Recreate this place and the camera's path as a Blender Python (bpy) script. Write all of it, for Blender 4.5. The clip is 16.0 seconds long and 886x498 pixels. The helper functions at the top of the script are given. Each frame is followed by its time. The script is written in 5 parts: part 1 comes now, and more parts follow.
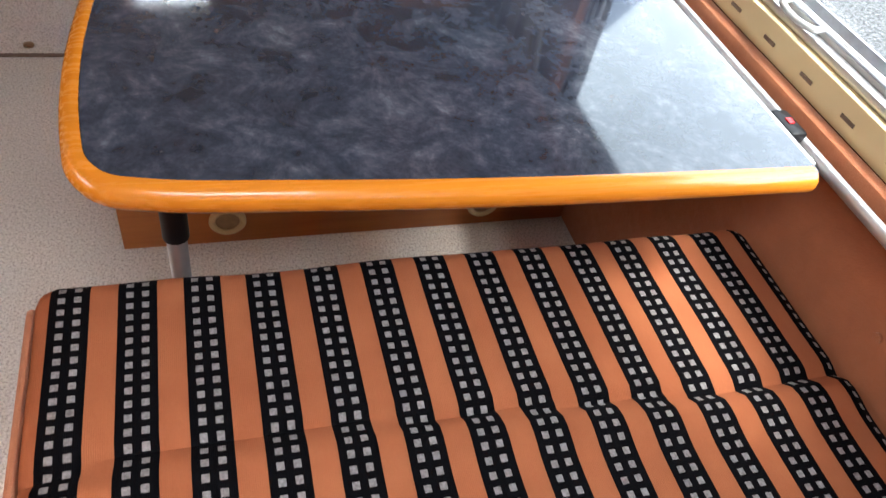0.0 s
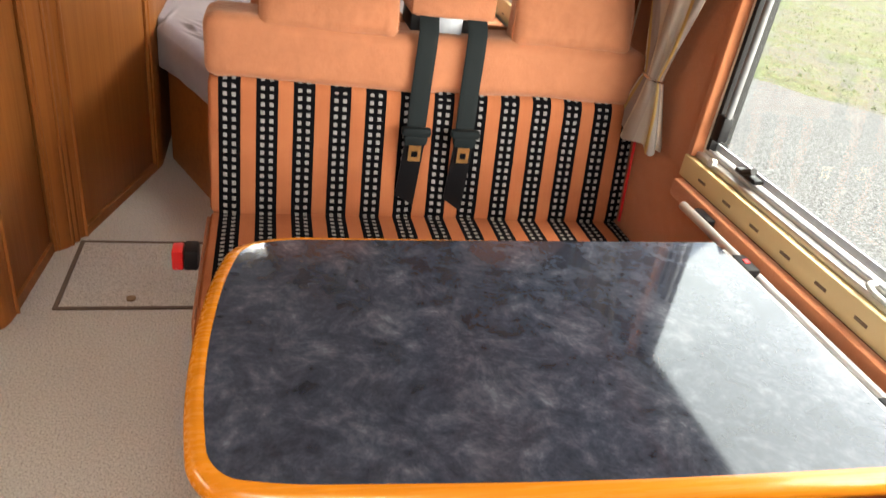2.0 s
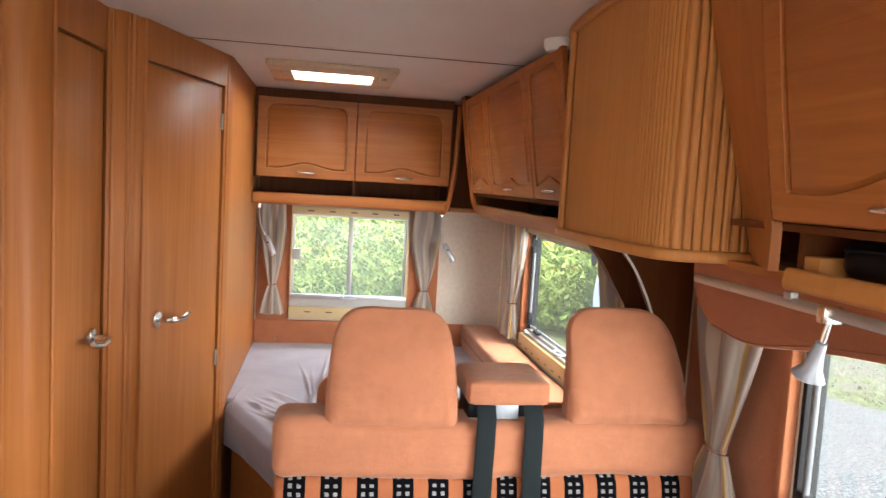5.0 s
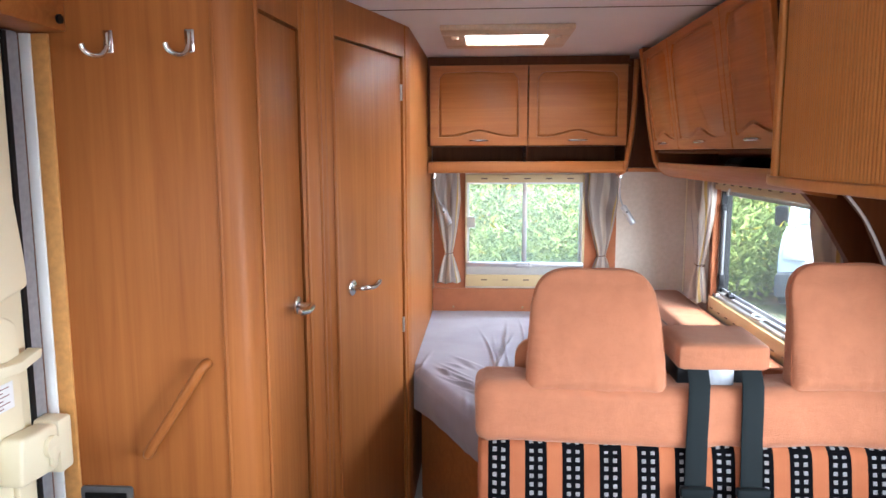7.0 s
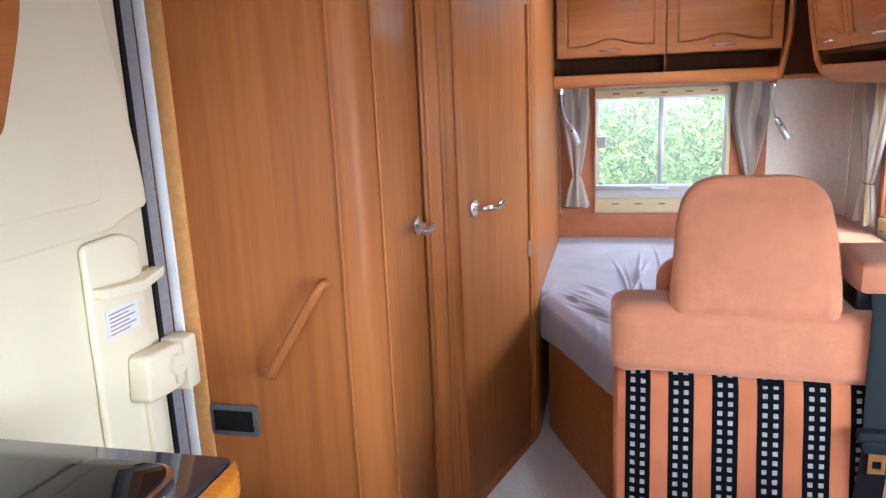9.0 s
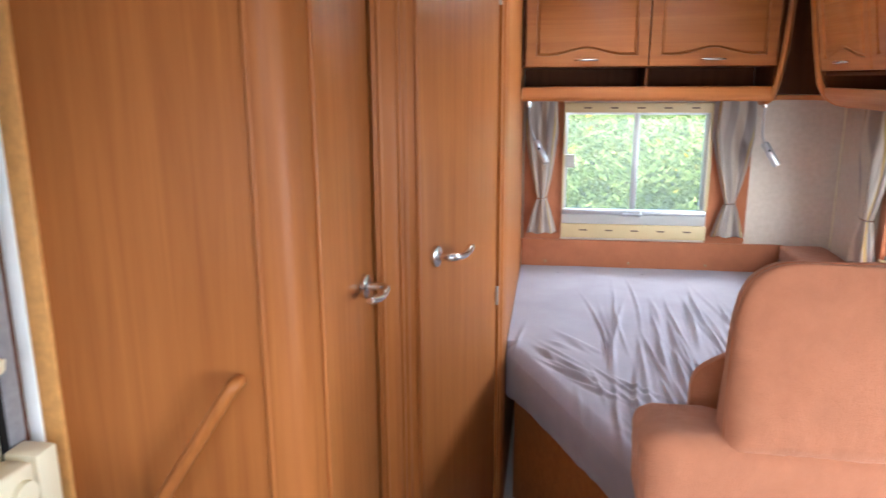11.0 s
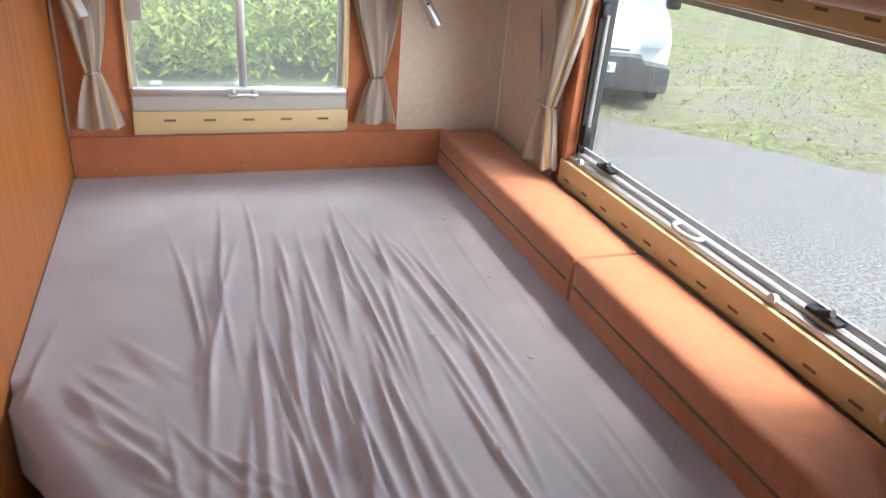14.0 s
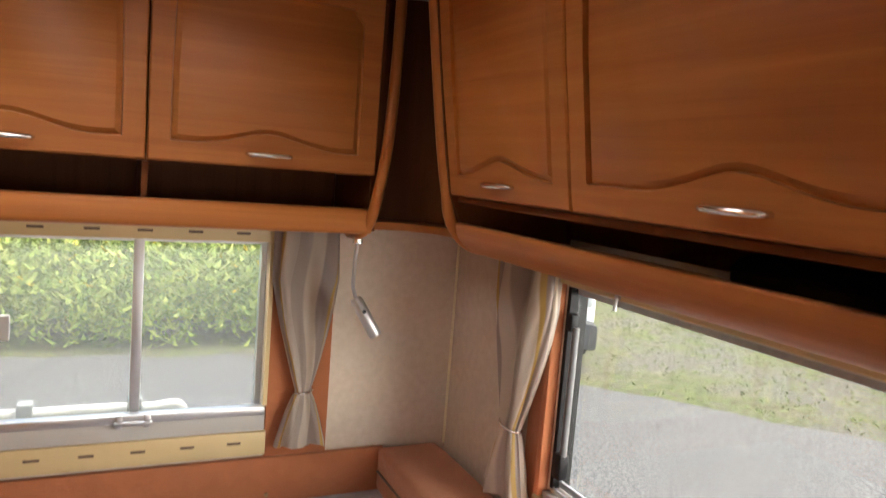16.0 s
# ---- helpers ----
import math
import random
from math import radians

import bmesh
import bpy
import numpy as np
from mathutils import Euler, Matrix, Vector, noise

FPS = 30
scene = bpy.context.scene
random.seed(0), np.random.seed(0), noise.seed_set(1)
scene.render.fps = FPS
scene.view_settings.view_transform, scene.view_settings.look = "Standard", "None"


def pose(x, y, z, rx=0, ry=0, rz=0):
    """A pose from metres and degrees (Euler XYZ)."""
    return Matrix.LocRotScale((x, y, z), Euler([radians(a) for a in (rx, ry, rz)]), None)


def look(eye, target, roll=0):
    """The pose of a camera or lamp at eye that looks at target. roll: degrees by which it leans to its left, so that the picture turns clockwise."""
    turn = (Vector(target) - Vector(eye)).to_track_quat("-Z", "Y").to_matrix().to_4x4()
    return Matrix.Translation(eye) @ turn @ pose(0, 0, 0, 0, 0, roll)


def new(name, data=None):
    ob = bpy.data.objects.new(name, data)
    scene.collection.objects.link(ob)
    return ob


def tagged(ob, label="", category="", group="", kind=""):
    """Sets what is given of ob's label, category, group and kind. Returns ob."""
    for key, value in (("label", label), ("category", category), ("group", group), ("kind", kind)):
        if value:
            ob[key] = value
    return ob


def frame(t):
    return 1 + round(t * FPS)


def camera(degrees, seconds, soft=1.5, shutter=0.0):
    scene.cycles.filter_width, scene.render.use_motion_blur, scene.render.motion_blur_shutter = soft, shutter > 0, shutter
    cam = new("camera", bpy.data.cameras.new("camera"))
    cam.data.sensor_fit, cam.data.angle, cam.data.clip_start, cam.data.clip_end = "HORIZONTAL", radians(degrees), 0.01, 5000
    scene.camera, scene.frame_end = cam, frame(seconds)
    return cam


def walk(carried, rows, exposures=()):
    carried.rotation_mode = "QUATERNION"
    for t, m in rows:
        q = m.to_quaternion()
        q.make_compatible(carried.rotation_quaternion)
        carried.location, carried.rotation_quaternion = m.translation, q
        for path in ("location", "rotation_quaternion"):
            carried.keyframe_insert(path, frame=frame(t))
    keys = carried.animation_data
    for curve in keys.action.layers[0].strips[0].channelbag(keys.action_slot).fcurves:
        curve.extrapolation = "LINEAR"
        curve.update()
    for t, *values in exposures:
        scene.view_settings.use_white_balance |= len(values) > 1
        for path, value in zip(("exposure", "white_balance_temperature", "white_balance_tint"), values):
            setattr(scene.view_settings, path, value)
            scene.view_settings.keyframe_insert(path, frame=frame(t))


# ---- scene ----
cam = camera(63.2, 16.0, soft=1.35, shutter=0.3)
PATH = [
    (0, (0.282, 0.351, 1.291), (0.88, 1.599, -0.152), 14.2),
    (0.5, (0.263, 0.371, 1.308), (0.869, 1.706, -0.053), 13.1),
    (1, (0.248, 0.386, 1.322), (0.82, 1.833, 0.065), 11.5),
    (1.5, (0.232, 0.4, 1.351), (0.755, 1.963, 0.218), 10.1),
    (2, (0.213, 0.412, 1.362), (0.697, 2.077, 0.364), 9.0),
    (2.5, (0.209, 0.415, 1.393), (0.67, 2.173, 0.558), 7.9),
    (3, (0.218, 0.403, 1.435), (0.693, 2.236, 0.79), 7.2),
    (3.5, (0.231, 0.396, 1.481), (0.715, 2.277, 1.004), 6.2),
    (3.7, (0.232, 0.391, 1.497), (0.719, 2.287, 1.089), 5.8),
    (5.8, (0.139, 0.453, 1.508), (0.271, 2.442, 1.351), 1.5),
    (6, (0.131, 0.456, 1.503), (0.215, 2.447, 1.334), 1.1),
    (6.5, (0.11, 0.466, 1.492), (0.086, 2.454, 1.279), 0.5),
    (7, (0.099, 0.481, 1.476), (-0.018, 2.46, 1.209), -0.2),
    (7.5, (0.091, 0.493, 1.458), (-0.117, 2.455, 1.13), -0.9),
    (8, (0.095, 0.514, 1.44), (-0.215, 2.452, 1.055), -1.8),
    (8.5, (0.1, 0.587, 1.407), (-0.32, 2.495, 0.979), -2.4),
    (8.7, (0.091, 0.605, 1.403), (-0.365, 2.502, 0.963), -2.5),
    (10.8, (-0.03, 1.013, 1.458), (-0.427, 2.923, 1.016), -1.1),
    (11, (-0.066, 1.086, 1.468), (-0.356, 3.01, 1.004), -0.3),
    (11.5, (-0.026, 1.165, 1.489), (-0.125, 3.092, 0.963), 0.3),
    (12, (0.059, 1.355, 1.495), (0.187, 3.239, 0.838), 1.5),
    (12.5, (0.075, 1.546, 1.485), (0.411, 3.353, 0.696), 3.3),
    (13, (0.057, 1.779, 1.457), (0.549, 3.508, 0.58), 4.8),
    (13.5, (0.089, 1.996, 1.433), (0.672, 3.677, 0.519), 5.4),
    (14, (0.151, 2.17, 1.445), (0.789, 3.852, 0.571), 5.0),
    (14.5, (0.182, 2.354, 1.425), (0.856, 4.07, 0.648), 4.6),
    (15, (0.185, 2.532, 1.429), (0.951, 4.255, 0.761), 4.8),
    (15.3, (0.215, 2.561, 1.448), (1.048, 4.29, 0.885), 5.1),
    (15.5, (0.233, 2.567, 1.471), (1.102, 4.314, 1.031), 5.3),
    (16, (0.245, 2.582, 1.529), (1.09, 4.382, 1.315), 4.5),
]
walk(cam, [(t, look(eye, target, roll)) for t, eye, target, roll in PATH],
     exposures=[(0.0, 3.25, 6300, 10), (1.5, 3.28, 6900, 10), (2.5, 3.35, 7900, 9), (3.0, 3.3, 7700, 9), (3.7, 3.3, 7400, 9), (6.0, 3.5, 5900, 10), (7.0, 3.55, 5700, 10), (8.7, 3.52, 5400, 11),
                (10.8, 3.5, 5600, 10), (11.6, 3.42, 6600, 9), (12.4, 3.32, 7100, 9), (13.2, 3.25, 6600, 10), (14.5, 2.95, 6400, 12), (15.4, 2.75, 6700, 13), (16.0, 2.88, 7300, 14)])


# ---- light ----
SUN_EL, SUN_AZ = 62.0, 122.0
world = bpy.data.worlds.new("sky")
scene.world = world
world.use_nodes = True
wn = world.node_tree.nodes
sky = wn.new("ShaderNodeTexSky")
sky.sky_type = "NISHITA"
sky.sun_disc = False
sky.sun_elevation, sky.sun_rotation = radians(SUN_EL), radians(SUN_AZ)
sky.air_density, sky.dust_density, sky.ozone_density = 1.0, 6.0, 1.0
world.node_tree.links.new(sky.outputs[0], wn["Background"].inputs[0])
wn["Background"].inputs[1].default_value = 0.15

sun = new("sun", bpy.data.lights.new("sun", "SUN"))
sun.data.energy, sun.data.angle, sun.data.color = 0.75, radians(13), (1.0, 0.97, 0.92)
sun.matrix_world = look((4.0, -2.5, 8.9), (0, 0, 0))


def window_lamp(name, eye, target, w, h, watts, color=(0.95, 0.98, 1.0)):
    """Added area lamp that stands in for daylight through an opening."""
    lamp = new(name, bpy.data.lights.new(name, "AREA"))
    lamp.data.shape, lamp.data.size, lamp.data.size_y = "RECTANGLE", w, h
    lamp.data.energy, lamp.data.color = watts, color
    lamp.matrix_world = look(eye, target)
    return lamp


window_lamp("windscreen_light", (0.45, -1.58, 1.38), (-0.35, 2.2, 1.1), 1.5, 0.7, 3.2)
window_lamp("kitchen_window_light", (-1.045, 0.95, 1.16), (0.6, 1.1, 0.75), 0.66, 0.26, 0.4)
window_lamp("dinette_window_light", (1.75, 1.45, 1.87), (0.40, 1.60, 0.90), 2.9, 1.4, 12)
# Low lamp added outside, out of view, to brighten doors and front panel.
window_lamp("dinette_low_fill", (2.20, 0.35, 1.12), (-0.5, 2.3, 1.05), 2.2, 0.8, 16)
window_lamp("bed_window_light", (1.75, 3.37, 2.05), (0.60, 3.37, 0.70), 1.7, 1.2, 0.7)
# Second added low lamp, out of view, to light the wardrobe door.
window_lamp("bed_low_fill", (2.30, 2.90, 1.15), (-0.30, 3.05, 0.90), 1.0, 0.8, 7)
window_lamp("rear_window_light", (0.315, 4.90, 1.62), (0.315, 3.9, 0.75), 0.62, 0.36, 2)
window_lamp("roof_vent_light", (0.18, 3.567, 2.0), (0.18, 3.57, 0.0), 0.31, 0.25, 0.8)
# Presumed hatch, out of view; lamp added to brighten floor and bench.
window_lamp("presumed_hatch_light", (0.1, 0.0, 2.02), (0.1, 0.05, 0.0), 0.7, 0.5, 1.9)


# ---- materials ----
def material(name, rough=0.6, metal=0.0, color=(0.5, 0.5, 0.5)):
    m = bpy.data.materials.new(name)
    m.use_nodes = True
    b = m.node_tree.nodes["Principled BSDF"]
    b.inputs["Base Color"].default_value = (*color, 1)
    b.inputs["Roughness"].default_value = rough
    b.inputs["Metallic"].default_value = metal
    return m


class Nodes:
    """Short ways to wire one material."""

    def __init__(self, m):
        self.m, self.t = m, m.node_tree
        self.b = m.node_tree.nodes["Principled BSDF"]

    def add(self, kind, **inputs):
        n = self.t.nodes.new(kind)
        for k, v in inputs.items():
            self.put(n, k, v)
        return n

    def put(self, n, key, v):
        slot = n.inputs[int(key[1:])] if key[0] == "i" and key[1:].isdigit() else n.inputs[key.replace("_", " ")]
        if hasattr(v, "is_output"):
            self.t.links.new(v, slot)
        else:
            slot.default_value = v

    def place(self, kind="Object", scale=(1, 1, 1), turn=(0, 0, 0)):
        c = self.add("ShaderNodeTexCoord")
        mp = self.add("ShaderNodeMapping", Vector=c.outputs[kind], Scale=scale, Rotation=turn)
        return mp.outputs[0]

    def noise(self, vec, scale, detail=4, rough=0.55, distort=0.0):
        n = self.add("ShaderNodeTexNoise", Vector=vec, Scale=scale, Detail=detail, Roughness=rough, Distortion=distort)
        return n.outputs["Fac"]

    def math(self, op, a, b=0.0, c=0.0):
        n = self.t.nodes.new("ShaderNodeMath")
        n.operation = op
        for k, v in enumerate((a, b, c)):
            self.put(n, f"i{k}", v)
        return n.outputs[0]

    def ramp(self, fac, stops):
        n = self.add("ShaderNodeValToRGB", Fac=fac)
        e = n.color_ramp.elements
        while len(e) < len(stops):
            e.new(0.5)
        for k, (p, col) in enumerate(stops):
            e[k].position, e[k].color = p, (*col, 1)
        return n.outputs[0]

    def mix(self, fac, a, b, how="MIX"):
        n = self.t.nodes.new("ShaderNodeMix")
        n.data_type, n.blend_type = "RGBA", how
        for k, v in ((0, fac), (6, a), (7, b)):
            if hasattr(v, "is_output"):
                self.t.links.new(v, n.inputs[k])
            else:
                n.inputs[k].default_value = (*v, 1) if isinstance(v, tuple) else v
        return n.outputs[2]

    def color(self, v):
        self.put(self.b, "Base_Color", v)

    def rough(self, v):
        self.put(self.b, "Roughness", v)

    def bump(self, height, strength=0.3, distance=0.002):
        n = self.add("ShaderNodeBump", Height=height, Strength=strength, Distance=distance)
        self.t.links.new(n.outputs[0], self.b.inputs["Normal"])


def rgb(r, g, b):
    """Linear colour from 0..255 values."""
    f = lambda v: (v / 255 / 12.92) if v <= 10 else ((v / 255 + 0.055) / 1.055) ** 2.4
    return (f(r), f(g), f(b))


def wood(name, axis, dark=(0.265, 0.081, 0.018), light=(0.42, 0.150, 0.037), rough=0.40):
    """Cherry veneer with its grain along one axis."""
    m = material(name, rough)
    n = Nodes(m)
    stretch = [26.0, 26.0, 26.0]
    stretch["xyz".index(axis)] = 0.9
    v = n.place("Object", tuple(stretch))
    fine = [170.0, 170.0, 170.0]
    fine["xyz".index(axis)] = 4.0
    g = n.noise(v, 1.0, 5, 0.6, 1.2)
    p = n.noise(n.place("Object", tuple(fine)), 1.0, 3, 0.6)
    big = n.noise(n.place("Object", (2.2, 2.2, 2.2)), 1.0, 2, 0.5)
    col = n.ramp(g, [(0.28, dark), (0.72, light)])
    col = n.mix(n.math("MULTIPLY", p, 0.35), col, tuple(c * 0.62 for c in dark), "MIX")
    col = n.mix(n.math("MULTIPLY", big, 0.35), col, tuple(c * 1.15 for c in light), "MIX")
    n.color(col)
    n.rough(n.math("MULTIPLY_ADD", p, 0.18, rough - 0.06))
    n.b.inputs["Specular IOR Level"].default_value = 0.24
    n.bump(p, 0.12, 0.0006)
    return m


def suede(name, color, nap=0.25):
    m = material(name, 0.92)
    n = Nodes(m)
    v = n.place("Object")
    blotch = n.noise(v, 16.0, 5, 0.65, 0.4)
    nap_n = n.noise(v, 420.0, 2, 0.7)
    col = n.ramp(blotch, [(0.3, tuple(c * (1 - nap) for c in color)), (0.7, tuple(min(1, c * (1 + nap * 0.6)) for c in color))])
    n.color(n.mix(n.math("MULTIPLY", nap_n, 0.25), col, tuple(c * 0.6 for c in color)))
    n.b.inputs["Sheen Weight"].default_value = 0.35
    n.b.inputs["Sheen Roughness"].default_value = 0.45
    n.b.inputs["Sheen Tint"].default_value = (1.0, 0.72, 0.55, 1)
    n.bump(n.math("ADD", nap_n, n.math("MULTIPLY", n.math("ADD", n.noise(v, 30.0, 4), n.noise(n.place("Object", (7.0, 7.0, 16.0)), 1.0, 4, 0.55, 0.8))  , 2.5)), 0.6, 0.0022)
    return m


ORANGE = (0.385, 0.143, 0.068)
M = {}
M["wood_v"] = wood("cherry_upright", "z")
M["wood_x"] = wood("cherry_across", "x")
M["wood_y"] = wood("cherry_along", "y")
# Darker cherry: shade of recesses put in the colour; also a dark joint.
M["wood_shade_joint"] = wood("shaded_cherry_and_joint", "z", (0.085, 0.026, 0.009), (0.14, 0.046, 0.015))
for knot in (M["wood_shade_joint"].node_tree.nodes["Principled BSDF"],):
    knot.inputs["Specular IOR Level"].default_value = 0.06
M["suede"] = suede("salmon_suede", ORANGE, 0.12)
M["suede_wall"] = suede("salmon_wall_cloth", (0.40, 0.135, 0.055), 0.10)
M["cream"] = material("cream_plastic", 0.42, 0, (0.66, 0.58, 0.40))
M["white"] = material("white_plastic", 0.35, 0, (0.78, 0.78, 0.75))
M["black"] = material("black_plastic", 0.4, 0, (0.005, 0.005, 0.006))
M["chrome"] = material("brushed_chrome", 0.22, 1.0, (0.72, 0.71, 0.69))
M["alu"] = material("grey_aluminium", 0.38, 0.9, (0.52, 0.53, 0.54))
M["rubber"] = material("window_rubber", 0.6, 0, (0.008, 0.008, 0.009))
M["red"] = material("red_plastic", 0.35, 0, (0.55, 0.012, 0.015))
M["belt"] = material("belt_webbing", 0.75, 0, (0.006, 0.0095, 0.0105))
for key in ("belt", "black", "rubber"):
    M[key].node_tree.nodes["Principled BSDF"].inputs["Specular IOR Level"].default_value = 0.18


def build_extra_materials():
    m = material("carpet", 0.95)
    n = Nodes(m)
    v = n.place("Object")
    tuft = n.noise(v, 190.0, 3, 0.7)
    area = n.noise(v, 5.0, 3)
    col = n.ramp(tuft, [(0.32, (0.30, 0.265, 0.22)), (0.5, (0.62, 0.575, 0.51)), (0.68, (0.76, 0.72, 0.66))])
    n.color(n.mix(n.math("MULTIPLY", area, 0.3), col, (0.46, 0.425, 0.375)))
    n.bump(tuft, 0.9, 0.004)
    M["carpet"] = m

    m = material("striped_fabric", 0.9)
    n = Nodes(m)
    c = n.add("ShaderNodeTexCoord")
    s = n.add("ShaderNodeSeparateXYZ", Vector=c.outputs["UV"])
    u, w = s.outputs[0], s.outputs[1]
    P = 0.0845
    fu = n.math("FRACT", n.math("DIVIDE", u, P))
    black = n.math("LESS_THAN", n.math("ABSOLUTE", n.math("SUBTRACT", fu, 0.5)), 0.295)
    cu = n.math("ABSOLUTE", n.math("SUBTRACT", n.math("ABSOLUTE", n.math("SUBTRACT", fu, 0.5)), 0.118))
    in_u = n.math("LESS_THAN", cu, 0.054)
    fw = n.math("FRACT", n.math("DIVIDE", w, 0.0185))
    in_w = n.math("LESS_THAN", n.math("ABSOLUTE", n.math("SUBTRACT", fw, 0.5)), 0.25)
    dots = n.math("MULTIPLY", in_u, in_w)
    rib = n.math("SINE", n.math("MULTIPLY", u, 2600.0))
    fibre = n.noise(n.place("UV", (60, 900, 1)), 6.0, 2)
    area = n.noise(n.place("Object"), 7.0, 3)
    orange = n.ramp(n.math("ADD", n.math("MULTIPLY", fibre, 0.6), n.math("MULTIPLY", area, 0.4)),
                    [(0.3, (0.235, 0.068, 0.029)), (0.7, (0.44, 0.160, 0.072))])
    col = n.mix(black, orange, (0.0022, 0.0022, 0.0032))
    n.b.inputs["Specular IOR Level"].default_value = 0.06
    grey = n.ramp(n.noise(n.place("Object"), 300.0, 2), [(0.3, (0.17, 0.165, 0.16)), (0.7, (0.33, 0.32, 0.315))])
    n.color(n.mix(dots, col, grey))
    n.bump(n.math("ADD", n.math("MULTIPLY", rib, 0.4), n.math("ADD", fibre, dots)), 0.35, 0.0008)
    M["stripe"] = m

    m = material("slate_laminate", 0.14)
    n = Nodes(m)
    v = n.place("Object")
    a = n.noise(v, 12.0, 9, 0.72, 0.5)
    b = n.noise(v, 45.0, 6, 0.7, 0.3)
    col = n.ramp(n.math("ADD", n.math("MULTIPLY", a, 0.65), n.math("MULTIPLY", b, 0.35)),
                 [(0.38, (0.012, 0.014, 0.021)), (0.5, (0.028, 0.033, 0.046)), (0.57, (0.048, 0.054, 0.070)), (0.66, (0.105, 0.112, 0.13))])
    n.color(col)
    n.rough(n.math("MULTIPLY_ADD", b, 0.06, 0.035))
    M["slate"] = m

    m = material("bed_sheet", 0.88)
    n = Nodes(m)
    v = n.place("Object")
    weave = n.noise(v, 700.0, 2)
    n.color(n.ramp(n.noise(v, 6.0, 3), [(0.3, (0.268, 0.240, 0.262)), (0.7, (0.325, 0.294, 0.318))]))
    n.b.inputs["Sheen Weight"].default_value = 0.15
    n.bump(weave, 0.15, 0.0005)
    M["sheet"] = m

    m = material("ceiling_panel", 0.55)
    n = Nodes(m)
    v = n.place("Object")
    n.color(n.ramp(n.noise(v, 2.0, 3), [(0.3, (0.64, 0.60, 0.57)), (0.7, (0.70, 0.66, 0.63))]))
    n.bump(n.noise(v, 260.0, 2), 0.1, 0.0005)
    M["ceiling"] = m

    m = material("cream_wall_board", 0.7)
    n = Nodes(m)
    v = n.place("Object")
    n.color(n.ramp(n.noise(v, 45.0, 3), [(0.3, (0.55, 0.46, 0.36)), (0.7, (0.62, 0.53, 0.43))]))
    n.bump(n.noise(v, 180.0, 3), 0.25, 0.001)
    M["board"] = m

    m = material("acrylic_pane", 0.02)
    t = m.node_tree
    for old in list(t.nodes):
        t.nodes.remove(old)
    out = t.nodes.new("ShaderNodeOutputMaterial")
    mixer = t.nodes.new("ShaderNodeMixShader")
    clear = t.nodes.new("ShaderNodeBsdfTransparent")
    clear.inputs[0].default_value = (0.72, 0.755, 0.745, 1)
    gloss = t.nodes.new("ShaderNodeBsdfGlossy")
    gloss.inputs["Roughness"].default_value = 0.02
    mixer.inputs[0].default_value = 0.035
    t.links.new(clear.outputs[0], mixer.inputs[1])
    t.links.new(gloss.outputs[0], mixer.inputs[2])
    haze = t.nodes.new("ShaderNodeBsdfTranslucent")
    haze.inputs[0].default_value = (0.9, 0.92, 0.9, 1)
    film = t.nodes.new("ShaderNodeMixShader")
    film.inputs[0].default_value = 0.006
    t.links.new(mixer.outputs[0], film.inputs[1])
    t.links.new(haze.outputs[0], film.inputs[2])
    t.links.new(film.outputs[0], out.inputs[0])
    M["glass"] = m
    dim = m.copy()
    dim.name = "hazy_pane"
    for node in dim.node_tree.nodes:
        if node.type == "MIX_SHADER" and node.inputs[0].default_value < 0.02:
            node.inputs[0].default_value = 0.045
    M["glass_rear"] = dim

    m = material("curtain_cloth", 0.9)
    n = Nodes(m)
    c = n.add("ShaderNodeTexCoord")
    s = n.add("ShaderNodeSeparateXYZ", Vector=c.outputs["UV"])
    band = n.math("FRACT", n.math("MULTIPLY", s.outputs[0], 1.5))
    col = n.ramp(band, [(0.0, (0.420, 0.350, 0.294)), (0.20, (0.462, 0.392, 0.336)), (0.24, (0.700, 0.616, 0.504)), (0.42, (0.644, 0.560, 0.462)), (0.45, (0.350, 0.287, 0.259)),
                        (0.66, (0.392, 0.322, 0.280)), (0.69, (0.58, 0.38, 0.10)), (0.76, (0.55, 0.36, 0.11)), (0.79, (0.728, 0.658, 0.560)), (0.97, (0.504, 0.434, 0.364))])
    n.color(n.mix(n.math("MULTIPLY", n.noise(n.place("Object"), 30.0, 3), 0.3), col, (0.40, 0.34, 0.30)))
    thin = n.t.nodes.new("ShaderNodeBsdfTranslucent")
    n.t.links.new(col, thin.inputs[0])
    blend = n.t.nodes.new("ShaderNodeMixShader")
    blend.inputs[0].default_value = 0.5
    n.t.links.new(n.b.outputs[0], blend.inputs[1])
    n.t.links.new(thin.outputs[0], blend.inputs[2])
    n.t.links.new(blend.outputs[0], n.t.nodes["Material Output"].inputs[0])
    n.rough(0.55)
    n.bump(n.noise(n.place("Object"), 500.0, 2), 0.2, 0.0005)
    M["curtain"] = m

    m = material("asphalt", 0.8)
    n = Nodes(m)
    v = n.place("Object")
    g = n.noise(v, 38.0, 5, 0.8)
    chip = n.noise(v, 14.0, 3, 0.7)
    patch = n.noise(v, 0.9, 5, 0.65)
    col = n.ramp(g, [(0.43, (0.018, 0.019, 0.022)), (0.5, (0.058, 0.061, 0.066)), (0.58, (0.19, 0.195, 0.20))])
    col = n.mix(n.ramp(chip, [(0.60, (0, 0, 0)), (0.68, (0.7, 0.7, 0.7))]), col, (0.16, 0.155, 0.15))
    n.color(n.mix(n.math("MULTIPLY", patch, 0.3), col, (0.060, 0.063, 0.068)))
    n.bump(g, 0.7, 0.012)
    M["asphalt"] = m

    m = material("verge_grass", 0.9)
    n = Nodes(m)
    v = n.place("Object")
